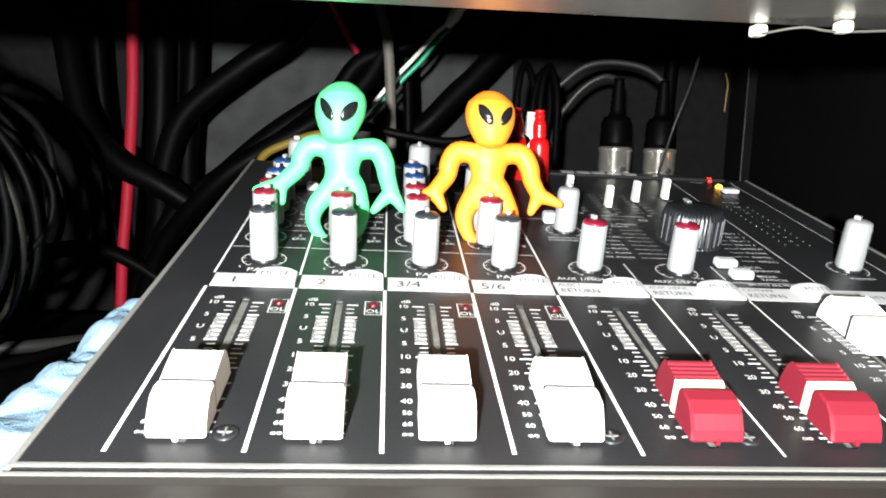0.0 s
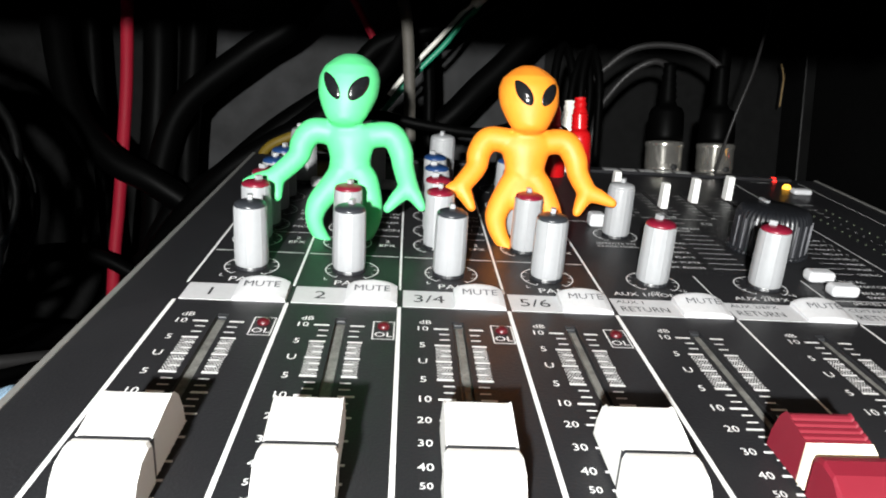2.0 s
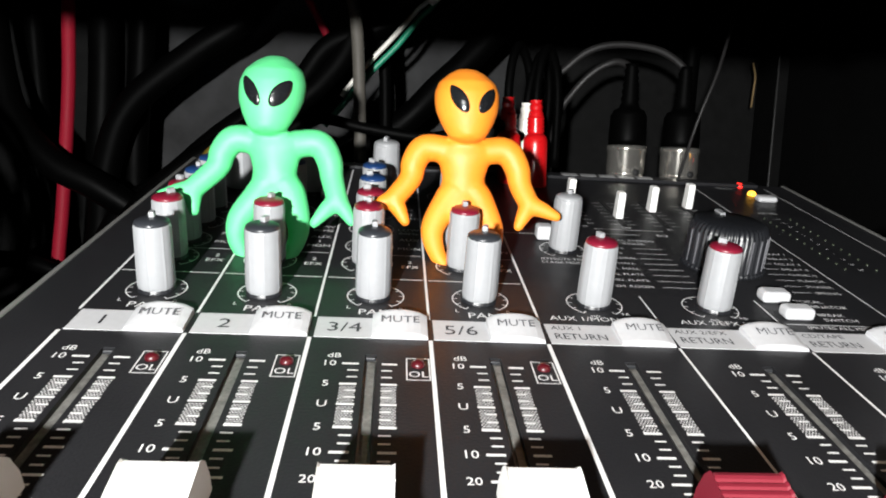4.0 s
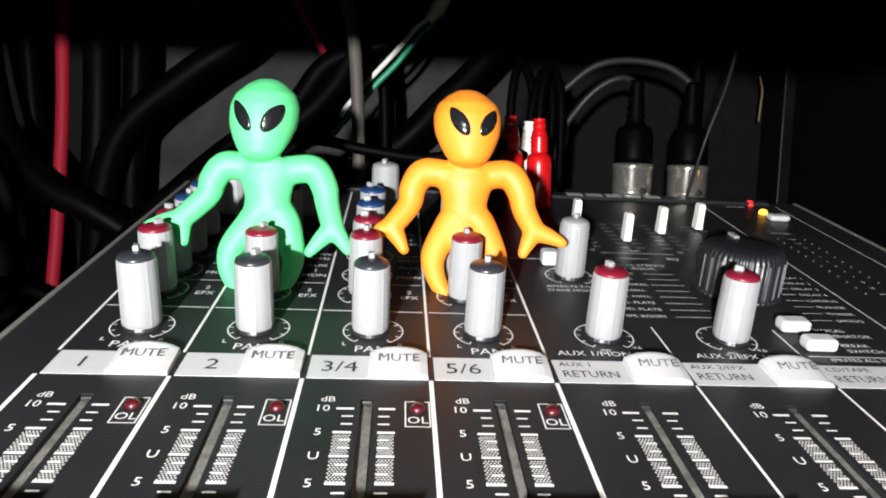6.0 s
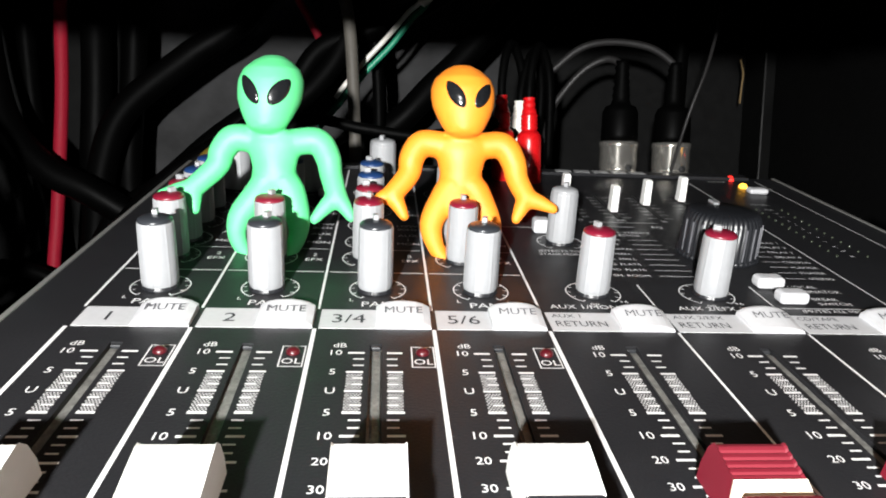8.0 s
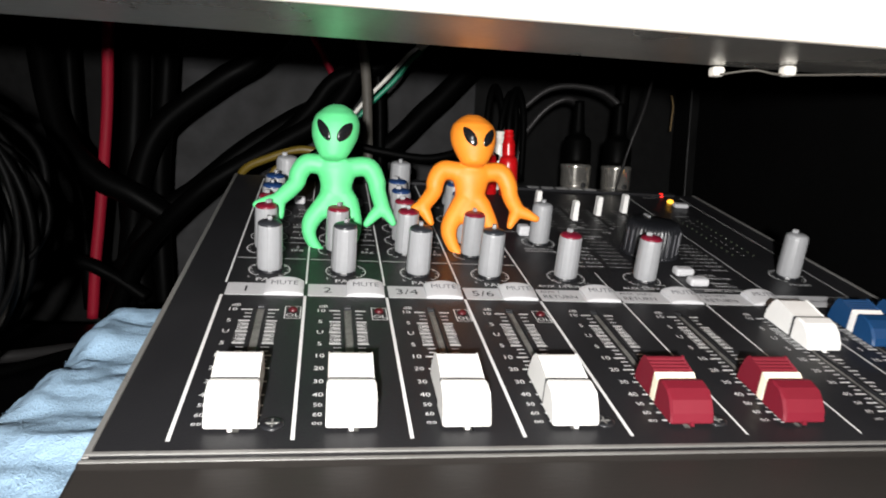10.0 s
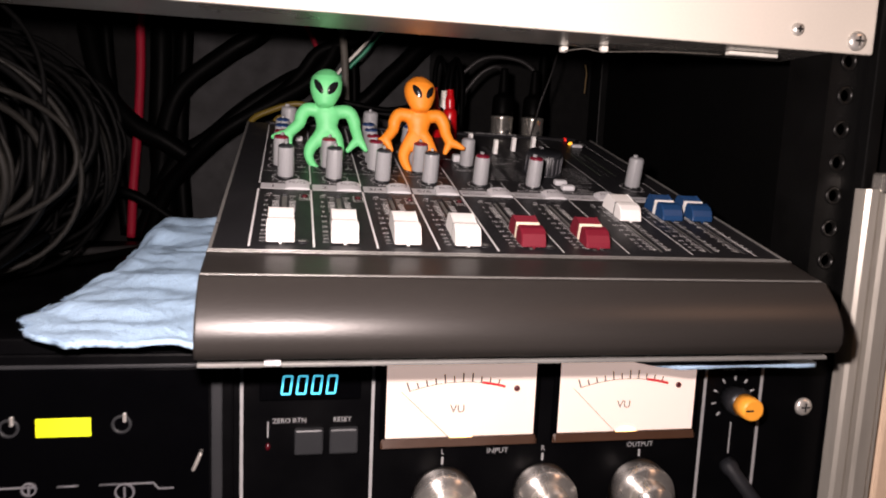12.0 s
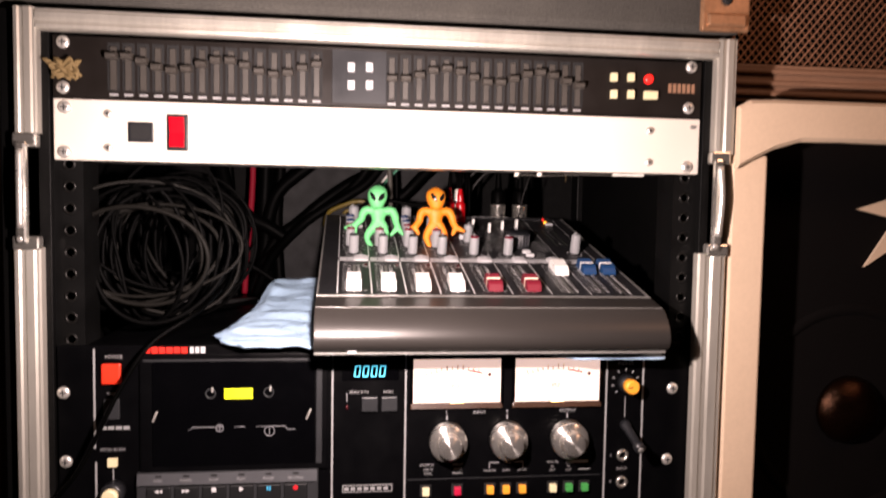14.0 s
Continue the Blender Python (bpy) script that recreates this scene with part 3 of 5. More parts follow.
MUTE = mute_mesh()
mute_word = bmesh.new()
write(mute_word, "MUTE", 3.4, (0, 4.9, 2.42), Matrix.Rotation(radians(12), 4, "X"))
MUTE_WORD = None
for i in range(8):
    a, b = LINES[i] + (0.8 if i < 5 else 0.5), LINES[i + 1] - 0.5
    bm = bmesh.new()
    box(bm, a, b, 0.0, 9.7, 0.0, 0.12)
    strip = part("name_strip", bm, LABEL_WHITE, console, "white channel name strip")
    m = b - 6.2
    if i < 7:
        button = part("mute_button", MUTE, None, console, "arched off-white mute button", at=(m, 0, 0))
        if MUTE_WORD is None:
            MUTE_WORD = part("button_word", mute_word, INK_GREY, button).data
        else:
            part("button_word", MUTE_WORD, None, button)
    bm = bmesh.new()
    if i < 4:
        write(bm, STRIP[i], 6.2, (a + (m - 6 - a) * 0.5, 4.6, 0.2))
    elif i < 7:
        write(bm, SMALL[i], 2.6, (a + 1.2, 7.6, 0.2), align="LEFT")
        write(bm, STRIP[i], 4.0, (a + 1.2, 3.4, 0.2), align="LEFT", squeeze=0.82)
    else:
        write(bm, "MAIN MIX", 3.4, (a + 15, 4.6, 0.2))
    part("strip_word", bm, PRINT_GAP_DARK, strip)


# knobs
def knob_parts():
    bm = bmesh.new()
    lathe(bm, [(4.4, 0.0), (4.4, 0.7), (4.1, 0.9), (4.2, 1.1), (4.45, 1.9), (4.43, 6), (4.28, 16.4), (4.15, 17.0), (3.9, 17.2)], 144, flutes=7, depth=-0.03, caps=False)
    # black foot ring: the thin shadow at the knob's base, painted on
    for f in bm.faces:
        f.material_index = 1 if max(v.co.z for v in f.verts) < 1.0 else 0
    body = bm
    cap = bmesh.new()
    lathe(cap, [(4.08, 16.8), (4.12, 17.3), (4.0, 17.7), (3.4, 18.1), (2.2, 18.45), (0.6, 18.6)], 40)
    tip = bmesh.new()
    box(tip, -0.7, 0.7, 0.0, 2.2, 17.8, 19.8, 0.25)
    return body, cap, tip


def to_mesh(bm, name, mats):
    bmesh.ops.scale(bm, vec=(0.001,) * 3, verts=bm.verts)
    me = bpy.data.meshes.new(name)
    bm.normal_update()
    bm.to_mesh(me)
    bm.free()
    for m in mats:
        me.materials.append(m)
    return me


kb, kc, kt = knob_parts()
CAPS = {c: to_mesh(kc.copy(), "cap", [m]) for c, m in (("red", CAP_RED), ("blue", CAP_BLUE), ("charcoal", CAP_BLACK), ("grey", KNOB_GREY))}
KNOB, TIP = to_mesh(kb, "knob", [KNOB_GREY, KNOB_BLACK]), to_mesh(kt, "pointer", [KNOB_GREY])


def knob(u, v, colour, turn=0.0, size=1.0):
    k = part("knob", KNOB, None, console, "ribbed pale grey knob with a %s cap" % colour, at=(u, v, 0))
    k.rotation_euler = (0, 0, radians(turn))
    k.scale = (size, size, size)
    part("cap", CAPS[colour], None, k)
    part("pointer", TIP, None, k, "white pointer")


for i in range(4):
    knob(SLOTS[i] + (0, -0.8, -0.7, -0.3)[i], 22.3, "charcoal", (10, -25, 4, -12)[i], 0.97)
    for v, c, a in zip(ROWS_V, ("red", "red", "blue", "blue", "grey"), (-40, 60, 15, -20, 90)):
        knob(SLOTS[i] + (0.5 if c == "grey" else -3), v, c, a + 37 * i if c != "red" else a + 15 * i, 1.1 if c == "grey" else 0.95)
knob(119.6, 22.3, "red", 20, 0.95)
knob(150.9, 22.3, "red", 55, 0.95)
knob(120.5, 62, "grey", -30, 0.95)
knob(216.0, 30, "grey", 40)

# effects dial
bm = bmesh.new()
lathe(bm, [(12.0, 0), (12.0, 1.2), (11.3, 1.4), (11.1, 11.5), (10.4, 13.2), (9.3, 14.0), (2.0, 14.3)], 192, flutes=44, depth=0.05)
dial = part("effects_dial", bm, KNOB_BLACK, console, "large black ribbed effects dial", at=(167, 54, 0))
bm = bmesh.new()
box(bm, -0.8, 0.8, 5.2, 9.6, 13.9, 14.7, 0.2)
part("pointer", bm, KNOB_GREY, dial)
for k in range(44):
    a = 2 * math.pi * (k + 0.5) / 44
    bm = bmesh.new()
    if k % 2 == 0 and math.sin(a) < 0.2:
        c, s = math.cos(a), math.sin(a)
        loft(bm, [[((11.15 + q) * c - w * s, (11.15 + q) * s + w * c, h) for q, w in ((0, -0.22), (0.3, -0.18), (0.3, 0.18), (0, 0.22))] for h in (1.6, 11.2)], smooth=False)
        part("rib", bm, INK_GREY, dial)
    else:
        bm.free()

# graphic equaliser sliders of the console
for u, v in ((134.3, 113), (148, 97), (163.4, 107), (179.6, 113.5)):
    bm = bmesh.new()
    box(bm, u - 0.7, u + 0.7, 88.5, 120, 0.0, 0.12)
    part("slider_slot", bm, SLOT_BLACK, console)
    bm = bmesh.new()
    loft(bm, [[(sx * w, sy * d, h) for sx, sy in ((-1, -1), (1, -1), (1, 1), (-1, 1))] for w, d, h in ((1.25, 1.9, 0.6), (1.2, 1.7, 9.4), (1.0, 1.3, 9.9))], smooth=False)
    part("slider_cap", bm, FADER_WHITE, console, "small upright white slider cap", at=(u, v, 0))

# small push buttons
for u, v, w, d, tall in ((116.5, 72.0, 2.6, 2.6, 4.6), (169.8, 28.6, 3.8, 2.4, 3.2), (170.6, 18.4, 3.8, 2.4, 3.2), *((s + 6.7, 106, 2.6, 1.8, 3.6) for s in SLOTS[:4]), (219, 130, 4.0, 2.4, 2.4)):
    bm = bmesh.new()
    box(bm, -w, w, -d, d, 0, tall, 1.1, seg=4)
    part("push_button", bm, LABEL_WHITE, console, "small white push button", at=(u, v, 0))
for u, v, m, nm in ((218, 152.0, LED_RED, "power_led"), (217.5, 139, LED_AMBER, "phantom_led")):
    bm = bmesh.new()
    lathe(bm, [(1.7, 0), (1.7, 0.9), (1.1, 1.7), (0.2, 1.9)], 16)
    part(nm, bm, m, console, "lit red lamp" if m is LED_RED else "lit amber lamp", at=(u, v, 0))
for side in (206, 216):
    for k in range(12):
        bm = bmesh.new()
        ball(bm, (0, 0, 0), (0.4, 0.4, 0.4), u=10, v=6)
        part("meter_led", bm, LED_OFF, console, at=(side, 105 - 4.6 * k, 0.1))
for u in (23.6, 101.6, 131.0):
    bm = bmesh.new()
    lathe(bm, [(2.6, 0), (2.6, 0.35), (1.6, 0.6), (0.4, 0.3)], 18)
    sc = part("panel_screw", bm, KNOB_BLACK, console, "small black panel screw", at=(u - 2.6, -72.5, 0))
    bm = bmesh.new()
    box(bm, -1.5, 1.5, -0.2, 0.2, 0.4, 0.62)
    box(bm, -0.2, 0.2, -1.5, 1.5, 0.4, 0.62)
    part("cross_slot", bm, EDGE_GREY, sc)


# faders
def fader_mesh(mats, ribs):
    """A cap with a ribbed rear slope, a waist with the index line (on white caps a dark fill), and a rounded front
    block.
    """
    bm = bmesh.new()
    back = [(26, 0.8), (25.4, 4.0), (23.5, 7.6), (21.6, 9.2), (20.6, 9.3)]
    if ribs:
        for k in range(4):
            v = 19.8 - 1.9 * k
            back += [(v, 9.1 - 0.28 * k), (v - 0.5, 8.8 - 0.28 * k), (v - 1.0, 8.9 - 0.28 * k)]
    else:
        back += [(16, 8.6), (13.0, 8.0)]
    if ribs:
        back = [(12.9 + (v - 11.4) * 0.69, h) for v, h in back] + [(12.9, 7.7), (12.6, 0.8)]
    else:
        back = [(10.7 + (v - 11.4) * 0.97, h) for v, h in back] + [(10.7, 7.8), (10.5, 0.8)]
    loft(bm, [[(u * q, v, h if h < 1 or q == 1 else h - 0.35) for v, h in back] for u, q in ((-5.35, 1), (-5.0, 0.999), (5.0, 0.999), (5.35, 1))], mi=0, smooth=False)
    for f in bm.faces:
        f.smooth = False
    front = [(10.4 if ribs else 10.0, 0.8), (10.4 if ribs else 10.0, 7.3), (9.6, 7.9), (8.3, 8.2), (5.5, 7.7), (2.6, 6.1), (0.8, 3.4), (0.2, 1.2), (0.4, 0.8)]
    loft(bm, [[(u, v + (0.5 if abs(u) > 5.5 else 0) * (1 if v < 5 else -1), h - (0.5 if abs(u) > 5.5 and h > 2 else 0)) for v, h in front] for u in (-5.7, -5.2, 5.2, 5.7)], mi=0, smooth=False)
    waist = [(13.1, 0.8), (13.1, 7.9), (10.9, 6.7), (10.9, 0.8)] if ribs else [(10.9, 0.8), (10.9, 7.55), (9.9, 7.45), (9.9, 0.8)]
    loft(bm, [[(u, v, h) for v, h in waist] for u in (-5.42, 5.42)], mi=1, smooth=False)
    box(bm, -0.5, 0.5, 0.1, 1.0, 0.2, 1.6, mi=0)
    box(bm, -0.7, 0.7, 9, 14, -1.5, 1.0, mi=2)
    return to_mesh(bm, "fader", mats)


# white caps: the dark waist is the gap's shade put into colour
F_WHITE = fader_mesh([FADER_WHITE, PRINT_GAP_DARK, SLOT_BLACK], False)
F_RED = fader_mesh([FADER_RED, IVORY, SLOT_BLACK], True)
F_BLUE = fader_mesh([FADER_BLUE, FADER_WHITE, SLOT_BLACK], True)
for i, (u, v) in enumerate(zip(FADER_U, FADER_V)):
    me, lab = (F_WHITE, "white plastic fader cap") if i < 4 or i == 6 else (F_RED, "dark red fader cap with an ivory index line") if i < 6 else (F_BLUE, "blue fader cap with a white index line")
    part("fader", me, None, console, lab, at=(u, v, 0))


# ---- two toy figures standing between the knobs ----
from mathutils.bvhtree import BVHTree


def figure(name, label, skin, head, chin, torso, arms, legs, eyes, y):
    """One rubber figure: big tapering head, slim trunk, bent limbs, almond eyes."""
    bm = bmesh.new()
    cx, shz = torso[0], torso[1]
    tall = head[1] - chin[1]
    skull = [(0.01, 2.6, 2.4, 1.0), (0.08, 5.2, 5.0, 0.6), (0.2, 8.0, 7.8, 0.0), (0.34, 9.1, 8.7, -0.6), (0.48, 9.1, 8.6, -1.2), (0.6, 8.7, 7.9, -2.0), (0.74, 7.5, 6.6, -3.0), (0.86, 6.2, 5.4, -3.8), (0.95, 4.9, 4.3, -4.2), (1.01, 2.4, 2.2, -4.0)]
    rings = []
    for q, wide, deep, lean in skull:
        mid = head[0] + (chin[0] - head[0]) * q
        rings.append([(mid + wide * math.cos(t), y + lean + deep * math.sin(t), head[1] - tall * q) for t in [2 * math.pi * k / 32 for k in range(32)]][::-1])
    loft(bm, rings)
    tube(bm, [(chin[0], y + 1, chin[1] + 7), (chin[0], y + 0.6, chin[1] + 1), (cx, y, shz - 3)], [4.6, 4.4, 4.6], 16, steps=6)
    trunk = [(2.6, 5.0, 3.4), (1.2, 8.6, 4.4), (-1.8, 8.6, 4.9), (-4.5, 7.0, 4.8), (-8.0, 6.1, 4.5), (-11.5, 6.5, 4.5), (-15.0, 7.8, 5.4), (-17.6, 7.6, 5.7), (-19.8, 5.6, 5.0), (-21.2, 3.0, 3.4)]
    loft(bm, [[(cx + wide * math.cos(t), y - 0.3 + deep * math.sin(t), shz + up) for t in [2 * math.pi * k / 28 for k in range(28)]][::-1] for up, wide, deep in trunk])
    for shoulder, elbow, wrist, t1, t2 in arms:
        shoulder = (shoulder[0] + (1.3 if shoulder[0] > cx else -1.3), shoulder[1] + 1.4)
        bend = ((shoulder[0] * 0.45 + elbow[0] * 0.55) + (0.9 if shoulder[0] > cx else -0.9), (shoulder[1] * 0.5 + elbow[1] * 0.5) + 0.2)
        tube(bm, [(cx + (shoulder[0] - cx) * 0.4, y, shoulder[1]), (shoulder[0], y, shoulder[1] + 0.4), (bend[0], y - 0.8, bend[1]), (elbow[0], y - 1.8, elbow[1]), (wrist[0], y - 4, wrist[1])], [3.9, 3.9, 3.7, 3.3, 3.0], 16, steps=8)
        ball(bm, (wrist[0], y - 4, wrist[1]), (3.2, 2.5, 3.0), u=16, v=10)
        for t in (t1, t2):
            tube(bm, [(wrist[0], y - 4, wrist[1]), ((wrist[0] + t[0]) / 2, y - 5, (wrist[1] + t[1]) / 2 + 0.2), (t[0], y - 6, t[1])], [2.9, 2.3, 1.5], 14, steps=6)
            ball(bm, (t[0], y - 6, t[1]), (1.5, 1.4, 1.5), u=12, v=8)
    for pts in legs:
        pts = [(cx + (pts[0][0] - cx) * 0.5, shz - 11.0)] + list(pts)
        n = len(pts)
        tube(bm, [(p[0], y - 1.0 - 8.5 * (max(0, k - 1) / (n - 2)) ** 1.5, p[1]) for k, p in enumerate(pts)], [4.0, 4.2, 3.5, 2.6, 2.1, 1.3], 16, steps=8)
    for up, wide in ((3.6, 2.6), (2.2, 2.2)):
        ball(bm, (chin[0], y - 8.3, chin[1] + up), (wide, 1.0, 0.6), u=16, v=10)
    rough = part(name + "_rough", bm, skin)
    re = rough.modifiers.new("skin", "REMESH")
    re.mode, re.voxel_size, re.use_smooth_shade = "VOXEL", 0.00045, True
    sm = rough.modifiers.new("soft", "SMOOTH")
    sm.iterations, sm.factor = 12, 0.5
    dg = bpy.context.evaluated_depsgraph_get()
    me = bpy.data.meshes.new_from_object(rough.evaluated_get(dg))
    bpy.data.objects.remove(rough)
    # eyes follow the face
    tree = BVHTree.FromPolygons([v.co for v in me.vertices], [p.vertices for p in me.polygons])
    bm = bmesh.new()
    bm.from_mesh(me)

    def patch(outline, lift, mi):
        """A domed patch with that outline, pressed onto the face."""
        n = len(outline)
        mid = sum((Vector(p) for p in outline), Vector((0, 0))) / n
        rings = []
        for q, extra in ((1.0, 0.0), (0.93, 0.00022), (0.7, 0.0003), (0.4, 0.00032), (0.12, 0.00033)):
            ring = []
            for p in outline:
                w = mid + (Vector(p) - mid) * q
                hit = tree.ray_cast(Vector((w.x * 0.001, (y - 40) * 0.001, w.y * 0.001)), Vector((0, 1, 0)))[0]
                ring.append((hit or Vector((w.x * 0.001, (y - 8) * 0.001, w.y * 0.001))) + Vector((0, -extra - lift, 0)))
            rings.append(ring)
        loft(bm, rings, mi, caps=False)
        f = bm.faces.new([bm.verts.new(p) for p in rings[-1]])
        f.material_index, f.smooth = mi, True

    for (ax, az), (bx, bz), width in eyes:
        a, b = Vector((ax, az)), Vector((bx, bz))
        way = b - a
        side = Vector((-way.y, way.x)).normalized()
        out = []
        for k in range(28):
            t = 2 * math.pi * k / 28
            along = 0.5 - 0.5 * math.cos(t)
            wide = width * 0.5 * math.sin(t) * (0.55 + 0.45 * math.sin(math.pi * (1 - along * 0.8)) ** 0.5)
            out.append(a + way * along + side * wide)
        patch(out, 0.0001, 1)
    out = bpy.data.meshes.new(name)
    bm.to_mesh(out)
    bm.free()
    bpy.data.meshes.remove(me)
    out.materials.append(skin)
    out.materials.append(EYE_BLACK)
    return tagged(new(name, out), label, "toy figure", group="toy figures")


figure("toy_figure", "small glossy green rubber toy figure with black almond eyes", GREEN_SKIN,
       (-8.0, 990.6), (-9.2, 968.8), (-7.7, 967.2),
       [((-17.6, 965.4), (-23.2, 959.3), (-29.4, 952.9), (-37.4, 951.0), (-28.4, 947.0)), ((3.0, 965.0), (8.4, 957.6), (10.2, 951.6), (14.4, 945.8), (4.2, 945.0))],
       [((-11.5, 952.5), (-16.8, 945.5), (-17.4, 940.0), (-14.4, 935.2), (-10.5, 932.6)), ((-3.0, 952.5), (-0.8, 945.5), (-0.6, 940.2), (-2.6, 935.6), (-5.0, 933.2))],
       [((-15.2, 984.0), (-10.7, 976.0), 3.6), ((-2.4, 983.0), (-7.6, 976.0), 4.4)], 120)
figure("toy_figure", "small glossy orange rubber toy figure with black almond eyes", ORANGE_SKIN,
       (45.2, 989.6), (45.6, 969.0), (45.4, 967.0),
       [((35.4, 965.2), (30.4, 958.4), (25.8, 952.3), (20.6, 950.2), (29.2, 946.4)), ((56.0, 965.2), (61.6, 957.6), (64.2, 952.2), (71.6, 949.3), (61.0, 946.2))],
       [((41.5, 953), (37.2, 944.5), (38.4, 938.0), (41.6, 933.6), (44.4, 932.0)), ((50.0, 953), (54.0, 944.5), (53.6, 938.8), (51.5, 934.2), (49.6, 932.4))],
       [((40.4, 984.0), (45.1, 976.8), 4.0), ((52.4, 983.6), (48.5, 976.8), 3.8)], 120)

# ---- folded blue cloth under the console ----
bm = bmesh.new()
NX, NY = 220, 130
grid = []
for j in range(NY + 1):
    t = j / NY
    row = []
    for i in range(NX + 1):
        s = i / NX
        yy = -22 + 226 * t
        left = np.interp(yy, [-22, -10, 10, 40, 90, 140, 204], [-104, -121, -132, -127, -121, -119, -122]) + 1.5 * math.sin(yy * 0.35)
        xx = left + (206 - left) * s
        front = -21 + 5 * noise.noise(Vector((xx * 0.02, 3, 0)))
        front -= 9 * max(0, min(1, (xx - 90) / 40))
        yy = front + (204 - front) * t
        out = max(0.0, min(1.0, (-57 - xx) / 9.0))
        rise = np.interp(yy, [-22, 10, 60, 120, 165, 185, 204], [0, 2.5, 8, 14, 23, 25, 14]) - 3.5 * math.exp(-((yy - 140) / 7.0) ** 2)
        fold = 0.5 * math.sin(yy * 0.3 + 0.05 * xx + 6.0 * noise.noise(Vector((xx * 0.04, yy * 0.03, 7)))) + 1.4 * noise.noise(Vector((xx * 0.05, yy * 0.09, 9))) + 1.3 * math.sin(yy * 0.15 + 0.02 * xx + 2.0 * noise.noise(Vector((xx * 0.02, yy * 0.012, 1)))) * min(1, max(0, (yy + 26) / 50))
        fuzz = 0.35 * noise.noise(Vector((xx * 0.6, yy * 0.6, 2))) + 0.6 * noise.noise(Vector((xx * 1.1, yy * 1.1, 5)))
        zz = 869.6 + out * (rise + fold + 1.6) + fuzz * (0.4 + 0.6 * out)
        edge = max(0.0, 1 - (xx - left) / 14.0)
        zz -= out * (rise + fold) * edge ** 2 * 0.85
        if yy < -1:
            zz -= min(1, (-1 - yy) / 40) * (2.2 if xx < 60 else 0) + (max(0.0, min(1.0, (xx - 80) / 60)) * 8.5 * min(1, (-1 - yy) / 22))
        row.append(bm.verts.new((xx, yy, min(zz, 872.4) if -57 < xx < 195 and out == 0 else zz)))
    grid.append(row)
for a, b in zip(grid, grid[1:]):
    for i in range(NX):
        f = bm.faces.new((a[i], a[i + 1], b[i + 1], b[i]))
        f.smooth = True
pile = bmesh.new()
rng = random.Random(21)
for n in range(2600):
    row = grid[rng.randrange(0, NY) if n % 4 else 0]
    i = rng.randrange(0, 2) if n % 4 else rng.randrange(0, 70)
    c = row[i].co
    if c.x > -56:
        continue
    w = Vector((rng.uniform(-1, 1), rng.uniform(-1, 1), 0)) * 0.3
    out = Vector((-1, 0, 0)) if n % 4 else Vector((0, -1, 0))
    tip = c + (out + Vector((rng.uniform(-0.5, 0.5), rng.uniform(-0.5, 0.5), rng.uniform(-0.4, 0.5)))) * rng.uniform(0.6, 1.5)
    face(pile, [c - w, c + w, tip])
cloth = tagged(part("cloth", bm, TOWEL), "folded pale blue terry cloth lying under the console", "cloth")
so = cloth.modifiers.new("thickness", "SOLIDIFY")
so.thickness, so.offset = 0.0022, -1
tagged(part("fringe", pile, TOWEL, cloth, "short fluffy terry edge"), kind="stuff")

# ---- connectors plugged into the rear of the console ----
def xlr(x, y, cable):
    e = thing("microphone_plug", "microphone plug with a nickel shell and black boot", "plug", (x, y, 938), group="microphone plugs")
    bm = bmesh.new()
    lathe(bm, [(8.3, 0), (8.3, 24.0), (7.9, 24.4), (7.9, 25.2), (8.3, 25.6), (8.3, 34.5), (8.7, 35.0), (8.7, 36.8), (8.0, 37.2)], 40)
    shell = part("shell", bm, NICKEL, e, "bright nickel shell")
    bm = bmesh.new()
    lathe(bm, [(1.5, 0), (1.5, 0.6), (0.3, 0.7)], 14, (2.2, -7.9, 25.5), "y")
    part("set_screw", bm, SLOT_BLACK, shell)
    bm = bmesh.new()
    lathe(bm, [(8.0, 37), (8.1, 40), (7.8, 50), (6.6, 52.5), (4.4, 53.5)] + [(4.2 - 0.1 * k - (0.6 if k % 2 else 0), 54.5 + 1.5 * k) for k in range(13)], 36)
    part("boot", bm, CABLE_BLACK, e, "black strain-relief boot")
    bm = bmesh.new()
    tube(bm, [(p[0] - x, p[1] - y, p[2] - 938) for p in cable], 1.6, 12)
    part("cable", bm, CABLE_GREY, e)


xlr(126, 229, [(126, 229, 1006), (125, 231, 1010), (120, 235, 1012), (112, 239, 1008), (104, 242, 999), (97, 243, 986), (94, 243, 958)])
xlr(150.5, 230, [(150.5, 230, 1006), (148.5, 230, 1011), (138, 230, 1017), (122, 231, 1019), (109, 232, 1016.5), (99, 234, 1009), (90, 237, 998), (87, 242, 975), (86, 244, 950)])


def phono(x, y, z0, z1, material, label, lean=0.0):
    e = thing("phono_plug", label, "plug", (x, y, z0), group="phono plugs")
    e.rotation_euler = (0, radians(lean), 0)
    h = z1 - z0
    bm = bmesh.new()
    lathe(bm, [(4.7, 0), (4.9, h * 0.7), (4.7, h * 0.76), (3.7, h * 0.8)] + [(3.6 - (0.5 if k % 2 else 0), h * (0.8 + 0.022 * k)) for k in range(10)], 28)
    part("body", bm, material, e)
    bm = bmesh.new()
    lathe(bm, [(3.2, h - 0.5)] + [(2.9 - 0.2 * (k // 2) - 0.5 * (k % 2), h + 1.3 * (k + 1)) for k in range(5)], 20, smooth=False)
    part("strain_relief", bm, material, e)
    bm = bmesh.new()
    tube(bm, [(0, 0, h), (0.5, 1, h + 12), (3, 4, h + 24), (7, 9, h + 28), (12, 16, h + 14), (13, 24, h - 20)], 1.9, 10)
    part("cable", bm, CABLE_BLACK, e)


